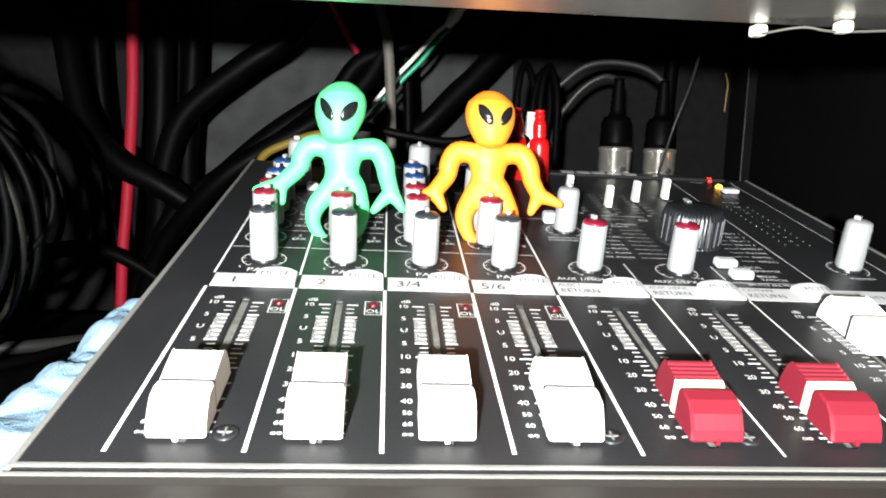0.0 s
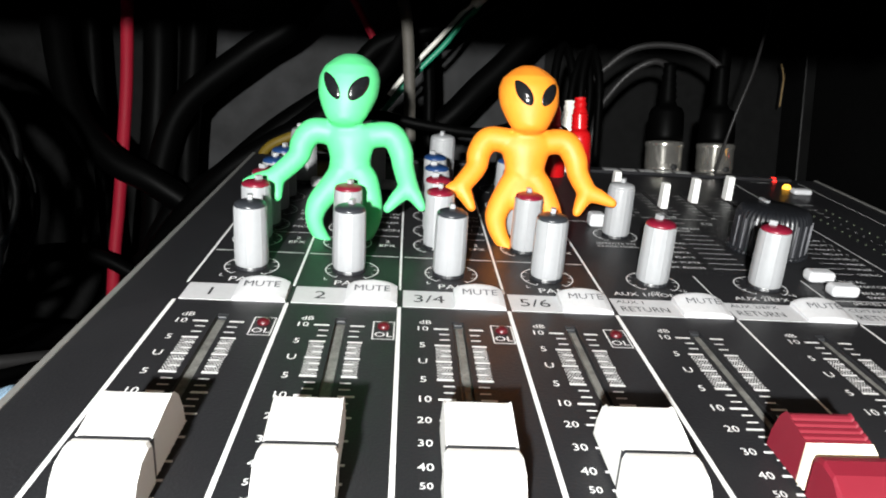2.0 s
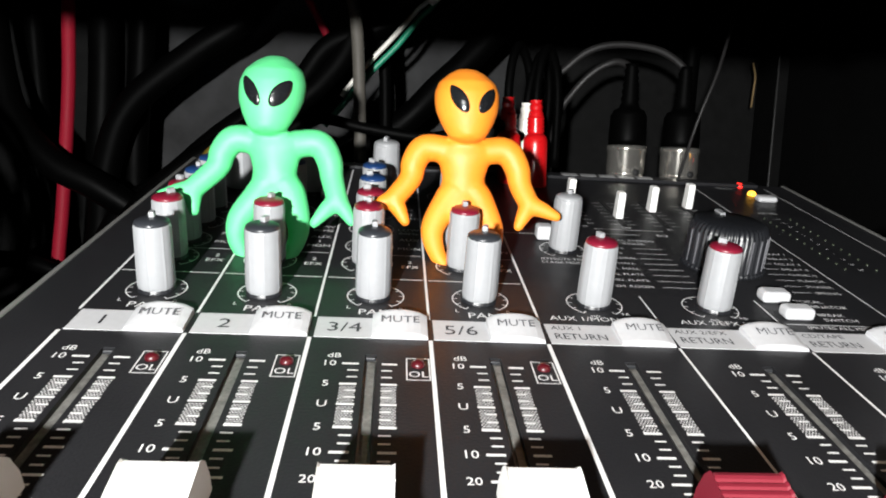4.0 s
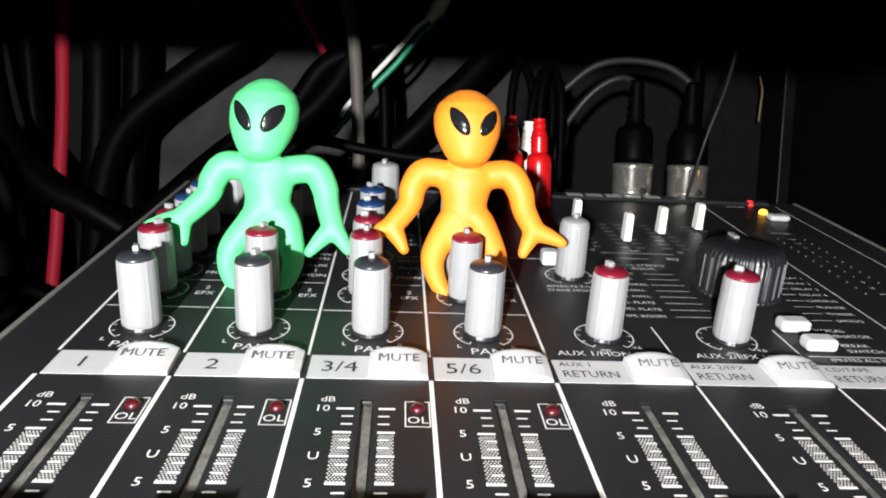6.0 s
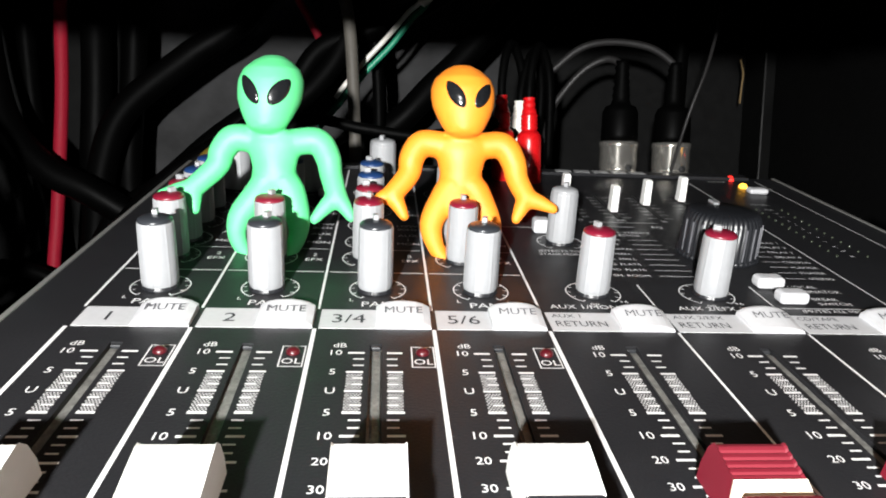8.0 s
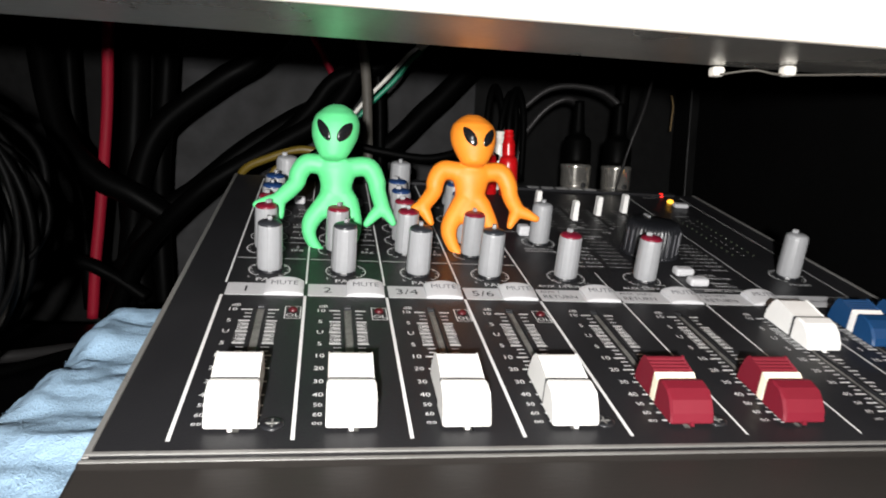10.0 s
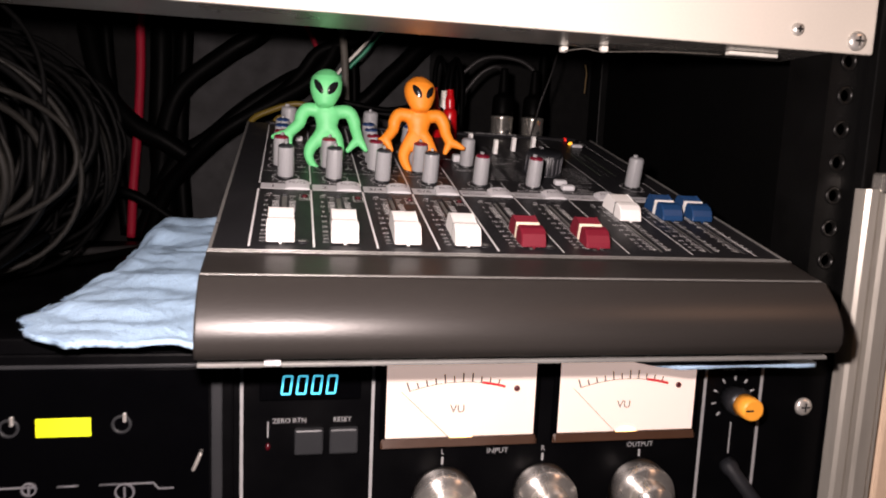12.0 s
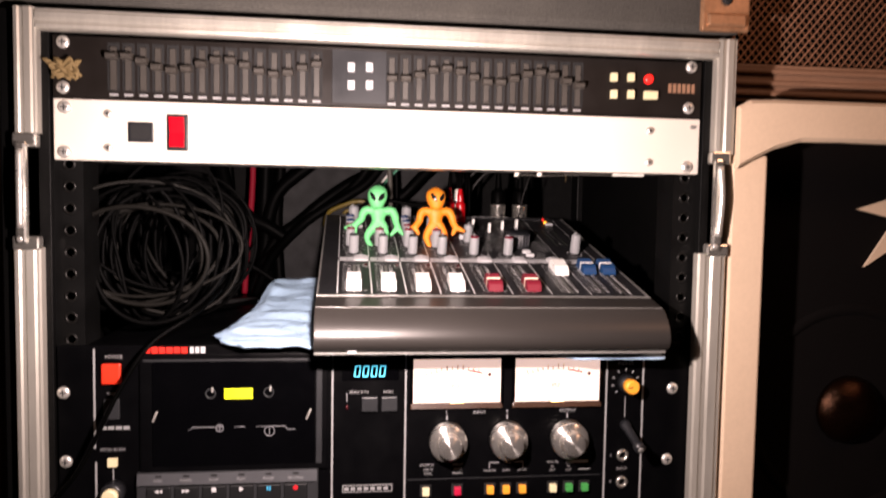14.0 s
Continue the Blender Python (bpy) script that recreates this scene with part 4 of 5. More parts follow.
phono(81.8, 205, 948, 984, PLUG_RED, "red phono plug standing in the console's rear socket", -2)
phono(77.6, 219, 948, 984, PLUG_WHITE, "white phono plug beside a red one", 2)
phono(71.6, 208, 948, 985, PLUG_RED, "red phono plug with a black lead", -3)


# ---- cables behind the console ----
def cable(name, pts, r, material, label, group="loose cables", seg=10):
    bm = bmesh.new()
    tube(bm, pts, r, seg, steps=10)
    return tagged(part(name, bm, material), label, "cable", group=group)


cable("cable", [(-20, 306, 1092), (-52, 300, 1040), (-82, 300, 1017), (-115, 300, 989), (-128, 302, 960), (-134, 305, 920), (-138, 305, 868)], 7.6, CABLE_BLACK, "thick black cable sweeping down the back board")
cable("cable", [(14, 296, 1090), (2, 297, 1034), (-8, 298, 1013), (-37, 298, 996), (-67, 298, 975), (-94, 298, 951), (-124, 300, 926), (-150, 305, 868)], 6.5, CABLE_BLACK, "black cable sagging across the back board")
cable("cable", [(8, 280, 1090), (3, 272, 1030), (-14, 270, 1000), (-40, 268, 981), (-65, 268, 966), (-90, 268, 947), (-122, 280, 912), (-142, 290, 868)], 5.5, CABLE_BLACK, "black cable sagging towards the rack side")
cable("cable", [(110, 296, 1090), (92, 292, 1056), (60, 290, 1019), (45, 290, 1004), (28, 290, 986), (8, 292, 972), (-20, 294, 955), (-50, 296, 935)], 7.0, CABLE_BLACK, "thick black cable crossing behind the figures")
cable("cable", [(66, 272, 1056), (50, 270, 1047), (22, 270, 1031), (-9, 272, 1020), (-24, 274, 1002), (-40, 278, 986), (-70, 284, 964), (-96, 288, 944), (-140, 300, 900)], 5.2, CABLE_BLACK, "black cable looped over the others")
cable("cable", [(-6, 236, 1088), (0, 232, 1046), (5.5, 230, 1022), (8, 230, 985), (9, 231, 950), (10, 233, 900)], 2.7, CABLE_PALE, "grey sheathed cable hanging upright")
cable("cable", [(14, 284, 1090), (14.8, 280, 1030), (17, 280, 1001), (18, 280, 960), (18, 282, 900)], 3.0, CABLE_BLACK, "black cable hanging upright")
cable("cable", [(-24, 206, 970), (-8, 202, 979), (13, 200, 976), (35, 200, 973.5), (49, 201, 976), (62, 204, 981), (76, 212, 976)], 2.2, CABLE_BLACK, "glossy thin black lead lying behind the knobs")
cable("cable", [(68, 262, 1092), (42, 261, 1043), (33, 261, 1032), (23, 261, 1019), (12.5, 262, 1008), (3, 263, 997), (-5, 264, 987), (-11, 266, 980)], 1.4, CABLE_GREEN, "thin green wire behind the figures")
cable("cable", [(66, 261, 1092), (40.5, 260, 1045.5), (31, 260, 1034.5), (20.5, 260, 1022), (10, 261, 1010.5), (1, 262, 999.5), (-3, 263, 994)], 1.2, CABLE_WHITE, "thin white wire beside a green one")
bm = bmesh.new()
tube(bm, [(37, 260, 1038.5), (41, 259.5, 1044), (46, 259, 1052)], [2.2, 3.6, 2.6], 10)
tagged(part("tape_wrap", bm, PLUG_WHITE), "scrap of white tape round the thin wires", "tape")
cable("cable", [(-50, 288, 1090), (-24, 288, 1045), (-15, 288, 1029), (-7, 288, 1014)], 2.0, CABLE_RED, "short red wire on the back board")
cable("cable", [(-145, 300, 1092), (-146.5, 300, 1040), (-147, 300, 1000), (-149, 300, 965), (-152, 301, 930), (-154, 300, 905), (-156, 300, 868)], 3.4, CABLE_RED, "red cable hanging at the back of the rack")
cable("cable", [(-128, 330, 1092), (-130, 330, 1010), (-132, 330, 975), (-136, 330, 935), (-134, 330, 868)], 5.0, CABLE_BLACK, "black cable hanging beside a red one")
cable("cable", [(-182, 330, 1092), (-178, 330, 1010), (-172, 330, 940), (-166, 330, 868)], 5.0, CABLE_BLACK, "thick black cable hanging at the back")
cable("cable", [(-116, 322, 1092), (-118, 322, 1020), (-122, 322, 950), (-118, 322, 868)], 6.8, CABLE_BLACK, "thick black cable hanging at the back")
cable("cable", [(-134, 312, 1092), (-134, 312, 1010), (-136, 312, 940), (-128, 312, 868)], 8.0, CABLE_BLACK, "very thick black cable hanging beside a red one")
cable("cable", [(-104, 290, 930), (-128, 285, 946), (-150, 284, 958), (-172, 290, 985), (-186, 300, 1040), (-190, 305, 1092)], 7.5, CABLE_BLACK, "thick black cable crossing over a red one")
cable("cable", [(-120, 284, 884), (-140, 282, 898), (-160, 282, 906), (-190, 290, 905), (-230, 300, 890)], 4.0, CABLE_BLACK, "black cable crossing low over a red one")
cable("cable", [(-62, 240, 950), (-58, 234, 963), (-46, 231, 970), (-26, 228, 976), (-10, 228, 970), (2, 230, 950)], 2.2, CABLE_YELLOW, "yellow lead lying at the console's rear corner")
cable("cable", [(-46, 226, 945), (-42, 220, 961), (-36, 219, 966), (-22, 221, 962), (-14, 226, 948)], 1.8, CABLE_YELLOW, "second yellow lead behind the knobs")
cable("cable", [(176, 245, 1090), (168, 225, 1040), (158, 212, 1010), (150, 212, 985), (146, 222, 955)], 0.7, CABLE_GREY, "thin grey lead rising to the rack's top")
cable("cable", [(182, 300, 1090), (180, 298, 1040), (178, 295, 1000), (176, 290, 950), (176, 288, 880)], 4.2, CABLE_BLACK, "black cable hanging behind the plugs")
cable("cable", [(-130, 210, 872), (-160, 180, 874), (-200, 160, 878), (-240, 150, 880)], 3.0, CABLE_GREY, "grey cable lying on the deck")
cable("cable", [(-125, 196, 874), (-155, 150, 873), (-195, 120, 874), (-245, 110, 874)], 2.4, CABLE_BLACK, "black cable lying on the deck")

# ---- coil of cable hung in the rack's corner ----
coil = thing("cable_coil", "big loose coil of black and grey cable hung in the rack", "cable coil", (0, 0, 0))
rng = random.Random(7)
for n in range(38):
    cx, cz = -184 + rng.uniform(-16, 12), 936 + rng.uniform(-8, 8)
    rx, rz = rng.uniform(28, 64), rng.uniform(36, 62)
    cy, tiltv, start = 24 + n * 4.0 + rng.uniform(-8, 8), rng.uniform(-0.8, 0.8), rng.uniform(0, 6)
    ph, am = rng.uniform(0, 6), rng.uniform(0.03, 0.14)
    pts = []
    for k in range(57):
        a = start + 2 * math.pi * k / 56 * 1.03
        q = 1 + am * math.sin(2 * a + ph) + 0.4 * am * math.sin(3 * a + 2 * ph)
        pts.append((max(-258, min(-112, cx + rx * q * math.cos(a))), cy + tiltv * 22 * math.cos(a) + 6 * math.sin(a + ph), max(869.2, min(1040, cz + rz * q * math.sin(a)))))
    bm = bmesh.new()
    tube(bm, pts, 1.3 if n % 3 else 1.8, 8, raw=True)
    part("cable_loop", bm, COIL_GREY if n in (0, 2, 5, 9, 14, 20, 27) else COIL_BLACK, coil)
cable("cable", [(-138, 60, 900), (-144, 6, 890), (-172, -14, 870), (-191, -20, 840), (-206, -22, 808), (-219, -24, 782), (-246, -26, 744), (-262, -28, 690), (-270, -28, 600), (-272, -26, 300), (-272, -26, 3)], 1.7, CABLE_BLACK, "black lead hanging down in front of the tape deck", "")
# thin pale upright streak, built as a narrow strand
cable("pale_streak", [(233, 338, 1032), (234, 336, 1024), (233.2, 335, 1016), (233.6, 337, 1006)], 0.55, STRING, "thin pale upright streak by the rear post", "")

# ---- power panel across the opening ----
power = thing("rack_power_panel", "cream painted one-unit rack panel with a lit red rocker switch", "rack panel")
bm = bmesh.new()
box(bm, -241.3, 241.3, 0, 3, 1000.3, 1043.6, 0.9)
part("faceplate", bm, PANEL_CREAM, power)
bm = bmesh.new()
box(bm, -221, 222, 3.2, 41, 1000.6, 1042, 0.6)
part("chassis", bm, CHASSIS, power, "bare zinc chassis behind the faceplate")
for x, z, me in ((-233.5, 1037.5, SCREW), (-234, 1006, SCREW), (-204, 1033.7, SCREW_SMALL), (-204, 1009.6, SCREW_SMALL), (200, 1033.5, SCREW_SMALL), (200, 1009, SCREW_SMALL), (231.5, 1006, SCREW)):
    part("screw", me, None, power, at=(x, 0, z))
bm = bmesh.new()
box(bm, 233, 239, -0.3, 1, 1035.5, 1039.5, 1.2)
part("screw_hole", bm, EDGE_GREY, power)
bm = bmesh.new()
box(bm, -190.5, -173, -1.2, 4, 1014, 1028.6, 0.6)
socket = part("outlet", bm, KNOB_BLACK, power, "small square black outlet")
bm = bmesh.new()
box(bm, -188.5, -175, -1.4, -1.1, 1016, 1026.6)
part("recess", bm, SLOT_BLACK, socket)
bm = bmesh.new()
box(bm, -163.8, -148.8, -1.4, 2, 1008.5, 1035, 1.0)
sw = part("switch_bezel", bm, KNOB_BLACK, power)
bm = bmesh.new()
loft(bm, [[(x, y, z) for y, z in ((0, 1011), (-3.8, 1011.4), (-2.0, 1021.7), (-4.4, 1032.4), (0, 1032.8))] for x in (-161.4, -151.2)], smooth=False)
part("rocker", bm, ROCKER_LIT, sw, "lit red rocker")
for x in (104, 121):
    bm = bmesh.new()
    box(bm, x - 1.8, x + 1.8, (48 if x < 110 else 39) - 8, (48 if x < 110 else 39) - 4, 997.6, 1000.5, 0.8)
    part("cable_clip", bm, PLUG_WHITE, power, "white adhesive cable clip")
bm = bmesh.new()
tube(bm, [(104, 40, 998), (112, 35, 999), (121, 33, 998), (150, 29, 999.4), (178, 24, 999.3)], 0.32, 8)
part("thin_lead", bm, CABLE_PALE, power)
bm = bmesh.new()
box(bm, 178, 204, 17, 21, 998.6, 1000.4, 0.5)
part("cable_clip", bm, PLUG_WHITE, power, "flat white clip under the panel")

# ---- graphic equaliser above it ----
eq = thing("graphic_equalizer", "black rack graphic equalizer with rows of grey sliders", "equalizer")
bm = bmesh.new()
box(bm, -241.3, 241.3, 0, 3, 1044.8, 1088, 0.8)
box(bm, -220, 220, 3.2, 150, 1046, 1087)
part("faceplate", bm, EQ_FACE, eq)
for x0, n in ((-200, 15), (-2, 15)):
    for k in range(n):
        x = x0 + 10.2 * k
        bm = bmesh.new()
        box(bm, x - 4.2, x + 4.2, -0.15, 0.4, 1050, 1084)
        slot = part("slider_slot", bm, SLOT_BLACK, eq)
        bm = bmesh.new()
        mid = 1070 + 4.5 * math.sin(k * 0.9 + x0)
        loft(bm, [[(x + sx * w, y, 1066 + sz * h) for sx, sz in ((-1, -1), (1, -1), (1, 1), (-1, 1))] for w, h, y in ((2.2, 15.5, -0.2), (1.9, 15.0, -1.6))], smooth=False)
        loft(bm, [[(x + sx * w, y, mid + sz * h) for sx, sz in ((-1, -1), (1, -1), (1, 1), (-1, 1))] for w, h, y in ((4.0, 2.4, -1.5), (3.8, 2.0, -6.5), (3.4, 0.8, -8.0))], smooth=False)
        part("slider", bm, EQ_CAP, eq, "grey slider cap")
        bm = bmesh.new()
        box(bm, x - 3.0, x + 3.0, -0.2, 0.3, 1046.6, 1048.2)
        part("frequency_mark", bm, LINE_GREY, eq)
bm = bmesh.new()
box(bm, -46, -6, -0.5, 0.5, 1047, 1086, 0.3)
part("badge_plate", bm, DECK_GREY, eq)
for x, z, w, m in ((-32, 1073, 2.6, LABEL_WHITE), (-18.7, 1073.5, 2.6, LABEL_WHITE), (-32, 1060, 2.6, LABEL_WHITE), (-18.6, 1060.5, 2.6, LABEL_WHITE), (169, 1073.4, 2.6, BUTTON_IVORY), (182.7, 1073.8, 2.6, BUTTON_IVORY), (169.3, 1060.4, 2.6, BUTTON_IVORY), (183, 1060.8, 2.6, BUTTON_IVORY), (199, 1060.6, 5.4, BUTTON_IVORY)):
    bm = bmesh.new()
    box(bm, x - w, x + w, -4, 0, z - 3.2, z + 3.2, 0.6)
    part("push_button", bm, m, eq, "pale square push button")
bm = bmesh.new()
lathe(bm, [(3.6, 0), (3.6, 2), (2, 3.4)], 18, (197.4, 0, 1073.2), "y")
part("signal_led", bm, LED_RED, eq, "lit red lamp")
bm = bmesh.new()
for k in range(6):
    box(bm, 214 + 3.8 * k, 216.6 + 3.8 * k, -0.3, 0.2, 1063.5, 1070.5)
part("model_mark", bm, BROWN_TRIM, eq, "model mark drawn as plain bars")
for x, z in ((-234, 1083), (-234.4, 1051.5), (232.4, 1084), (231, 1052)):
    part("screw", SCREW, None, eq, at=(x, 0, z))
bm = bmesh.new()
tube(bm, [(-236 + 9 * math.sin(2.3 * k) + 0.3 * k, -4 - 3 * math.cos(3.1 * k), 1064 + 7 * math.sin(3.7 * k + 1)) for k in range(26)], 1.3, 8, steps=5)
tagged(part("string_knot", bm, STRING), "frayed knot of pale string hung on the rack screw", "string")

# ---- cassette deck ----
deck = thing("cassette_deck", "black three-unit rack cassette deck with two lit level meters", "cassette deck")
bm = bmesh.new()
box(bm, -241.3, 241.3, 0, 3, 733.6, 866.4, 0.8)
part("faceplate", bm, DECK_BLACK, deck)
bm = bmesh.new()
box(bm, -222, 222, 3.2, 290, 735, 866.2, 0.8)
part("case", bm, DECK_BLACK, deck)


def deck_box(name, x0, x1, z0, z1, depth, material, label="", parent=None, bev=0.5, base=0.0):
    b = bmesh.new()
    box(b, x0, x1, base - depth, base + 0.4, z0, z1, min(bev, depth * 0.45, (z1 - z0) * 0.3, (x1 - x0) * 0.3))
    return part(name, b, material, parent or deck, label)


def deck_word(name, words, size, x, z, material=LINE_GREY, lift=0.15, align="CENTER", parent=None):
    b = bmesh.new()
    write(b, words, size, (x, -lift, z), UPRIGHT, align)
    return part(name, b, material, parent or deck)


for x, z0, z1 in ((-215.8, 790, 864), (-215.2, 746, 780), (-44, 743, 862), (11.6, 742.5, 862), (171.3, 740, 859), (201.5, 739.5, 859)):
    deck_box("panel_rule", x - 0.7, x + 0.7, z0, z1, 0.35, LINE_GREY, bev=0.1)
deck_box("bottom_bevel", -241, 241, 728.6, 733.2, 1.2, DECK_BLACK, bev=0.4)
for x, z in ((226, 829), (223.4, 771), (-236, 781), (-237, 832)):
    part("screw", SCREW, None, deck, at=(x, 0, z))
# maker and model drawn as blocks
for k in range(6):
    deck_box("maker_block", -181 + 5.3 * k, -176.6 + 5.3 * k, 858.8, 865.0, 0.3, LOGO_RED, bev=0.1)
for k in range(3):
    deck_box("model_block", -148.4 + 3.9 * k, -145.6 + 3.9 * k + (0.4 if k == 2 else 0), 859, 865, 0.3, LABEL_WHITE, bev=0.1)
deck_box("power_switch", -210, -196.6, 838.4, 853.2, 3.5, POWER_RED, "orange-red power switch", bev=1.0)
deck_word("power_word", "POWER", 3.6, -202, 858)
deck_box("timer_switch", -209, -198, 812, 827, 2.2, DECK_GREY, "small dark timer switch")
deck_word("timer_word", "TIMER", 3.0, -203, 830.5)
for k in range(4):
    deck_box("mark_bar", -212 + 5.4 * k, -207.6 + 5.4 * k, 804, 806.4, 0.2, LINE_GREY, bev=0.05)
deck_word("pitch_word", "PITCH CONT", 3.0, -203, 789)
deck_box("pitch_button", -206.6, -199.8, 776.6, 783, 3.0, BUTTON_IVORY, "small ivory button")
deck_box("pitch_rule", -203.6, -202.8, 764, 776, 0.3, LINE_GREY, bev=0.1)
bm = bmesh.new()
lathe(bm, [(8.6, 0), (8.4, 8), (7.2, 10)], 40, axis="y", flutes=20, depth=0.06)
pk = part("pitch_knob", bm, KNOB_BLACK, deck, "black pitch knob with a cream face", at=(-202, 0, 758))
bm = bmesh.new()
lathe(bm, [(6.0, 9.8), (5.6, 14), (4.6, 14.6)], 32, axis="y")
part("knob_face", bm, BUTTON_IVORY, pk)

# cassette well
well = deck_box("door_frame", -184, -47, 771, 860.5, 2.4, DECK_BLACK, "black cassette door with a dark window", bev=1.2)
deck_box("window", -175, -57, 776, 854.5, 3.0, DECK_DARK, parent=well, bev=0.8)
deck_box("window_ridge", -181, -50, 854.6, 856.2, 3.2, DECK_GREY, parent=well, bev=0.4)
deck_box("window_side", -56, -51.5, 776, 854, 3.4, DECK_GREY, parent=well, bev=0.6)
deck_box("cassette_label", -123.2, -102.6, 826.4, 834.2, 3.25, TAPE_YELLOW, "bright yellow cassette label behind the window", well, bev=0.1)
for x, z, r, tw in ((-133, 830.5, 4.0, 0.6), (-91, 831, 4.0, 0.6)):
    bm = bmesh.new()
    lathe(bm, [(r, 0), (r, 0.5), (r - 1.2, 0.5), (r - 1.2, 0)], 24, axis="y", caps=False)
    hub = part("tape_hub", bm, DECK_GREY, well, at=(x, -2.95, z))
    bm = bmesh.new()
    box(bm, 0.6, 2.0, -1.0, 0, 1.0, 5.0, 0.3)
    part("hub_spoke", bm, CHROME, hub)
for pts in (((-149, 803), (-146, 805.4), (-124, 805.4)), ((-116, 805.2), (-108, 805.2)), ((-100, 805.2), (-79, 805.2), (-77, 802.6), (-71, 802.6))):
    bm = bmesh.new()
    tube(bm, [(x, -3.2, z) for x, z in pts], 0.45, 6, raw=True)
    part("guide_outline", bm, INK_GREY, well)
for x, z, r in ((-90.3, 801.6, 4.0), (-126.5, 804.5, 3.0)):
    bm = bmesh.new()
    lathe(bm, [(r, 0), (r, 0.6), (r - 0.8, 0.6), (r - 0.8, 0)], 24, axis="y", caps=False)
    box(bm, -0.4, 0.4, -0.6, 0, -r * 0.6, r * 0.6)
    part("guide_roller", bm, INK_GREY, well, at=(x, -3.0, z))
for x in (-172.5, -61.6):
    bm = bmesh.new()
    tube(bm, [(x - 1.5, -4.2, 810.5), (x, -4.6, 814), (x + 1.6, -4.2, 818)], 0.9, 8)
    part("door_pin", bm, CHROME, well)
KEY_DARK = mat("key_dark", rgb("1a1b1c"), 0.4, 0.1, 900, 0.1, 0.1, spec=0.25)
KEY_LID = mat("key_lid_grey", rgb("46474a"), 0.36, 0.2, 900, 0.1, 0.1)
keys = deck_box("key_bank", -186, -54, 745.6, 772, 4.5, DECK_GREY, "grey row of transport keys", bev=1.2)
bm = bmesh.new()
loft(bm, [[(x, -4.4, 763.4), (x, -6.6, 763.6), (x, -5.4, 771.0), (x, -4.4, 771.6)] for x in (-185, -55)], smooth=False)
part("key_lid", bm, KEY_LID, keys, "paler grey lid over the keys")
for k, (words, mark) in enumerate((("REW", 0), ("F.FWD", 1), ("STOP", 2), ("PLAY", 3), ("PAUSE", 4), ("RECORD", 5))):
    x = -169.9 + 19.85 * k
    key = deck_box("transport_key", x - 8.8, x + 8.8, 749.0, 762, 6.2, KEY_DARK, parent=keys, bev=1.0)
    deck_word("key_word", words, 2.9, x, 766.8, lift=6.7, parent=keys)
    deck_box("status_window", x - 2.2, x + 2.2, 769.2, 770.6, 6.0, SLOT_BLACK, parent=keys, bev=0.1)
    bm = bmesh.new()
    y = -6.5
    if mark in (0, 1):
        s = -1 if mark == 0 else 1
        for o in (-1.6, 1.2):
            face(bm, [(x + s * (o - 1.4), y, 761.0 - 0.6), (x + s * (o - 1.4), y, 757.2), (x + s * (o + 1.6), y, 759.1)][::s])
    elif mark == 2:
        face(bm, [(x - 1.7, y, 757.4), (x + 1.7, y, 757.4), (x + 1.7, y, 760.8), (x - 1.7, y, 760.8)])
    elif mark == 3:
        face(bm, [(x - 1.5, y, 757.2), (x + 2.0, y, 759.1), (x - 1.5, y, 761)])
    elif mark == 4:
        for o in (-1.3, 0.5):
            face(bm, [(x + o, y, 757.4), (x + o + 1.0, y, 757.4), (x + o + 1.0, y, 760.8), (x + o, y, 760.8)])
    else:
        face(bm, [(x + 1.9 * math.cos(a * 0.3927), y, 759.1 + 1.9 * math.sin(a * 0.3927)) for a in range(16)])
    part("key_symbol", bm, MARK_BLUE if mark == 4 else MARK_RED if mark == 5 else LABEL_WHITE, key)

# counter
deck_word("counter_word", "TAPE COUNTER", 3.4, -15.5, 857.0)
win = deck_box("counter_window", -36.7, 6.2, 838.8, 854.4, 1.6, DECK_DARK, "black counter window with lit blue digits", bev=0.6)


def zero(bm, x, z, w, h):
    """A slanted zero drawn as one closed band with cut corners."""
    outer = [(0.5, 0), (w - 0.5, 0), (w, 0.6), (w, h - 0.6), (w - 0.5, h), (0.5, h), (0, h - 0.6), (0, 0.6)]
    t = 0.8
    inner = [(max(t, min(w - t, px)), max(t, min(h - t, pz))) for px, pz in outer]
    rings = [[bm.verts.new((x + px + 0.12 * pz, -1.72, z + pz)) for px, pz in ring] for ring in (outer, inner)]
    for i in range(8):
        j = (i + 1) % 8
        bm.faces.new((rings[0][i], rings[0][j], rings[1][j], rings[1][i]))


for k in range(4):
    bm = bmesh.new()
    zero(bm, -28.0 + 6.3 * k, 841.4, 4.4, 8.6)
    part("digit", bm, DIGITS, win, "lit pale blue zero")
deck_word("zero_word", "ZERO RTN", 3.0, -24, 829.2)
deck_word("reset_word", "RESET", 3.0, -1.5, 829.2)
for x0, x1 in ((-21.9, -9.6), (-8.0 + 1.0, 5.3)):
    deck_box("counter_button", x0, x1, 814.6, 826, 3.2, DECK_GREY, "dark square counter button", bev=0.8)
deck_box("zero_rule", -33.4, -32.8, 822, 829, 0.3, LINE_GREY, bev=0.1)
bm = bmesh.new()
ball(bm, (-33, -0.6, 818), (1.1, 1.0, 1.6), u=12, v=8)
part("zero_led", bm, LED_DARK_RED, deck)
bm = bmesh.new()
box(bm, -36, 2.2, -0.4, 0, 751.4, 757)
badge = part("noise_badge", bm, LINE_GREY, deck, "noise reduction badge with plain bars")
deck_box("badge_field", -35.4, 1.6, 752, 756.4, 0.6, DECK_BLACK, parent=badge, bev=0.1)
for k in range(7):
    deck_box("badge_bar", -34.6 + 5.0 * k, -31.2 + 5.0 * k, 753, 755.4, 0.8, LINE_GREY, parent=badge, bev=0.1)

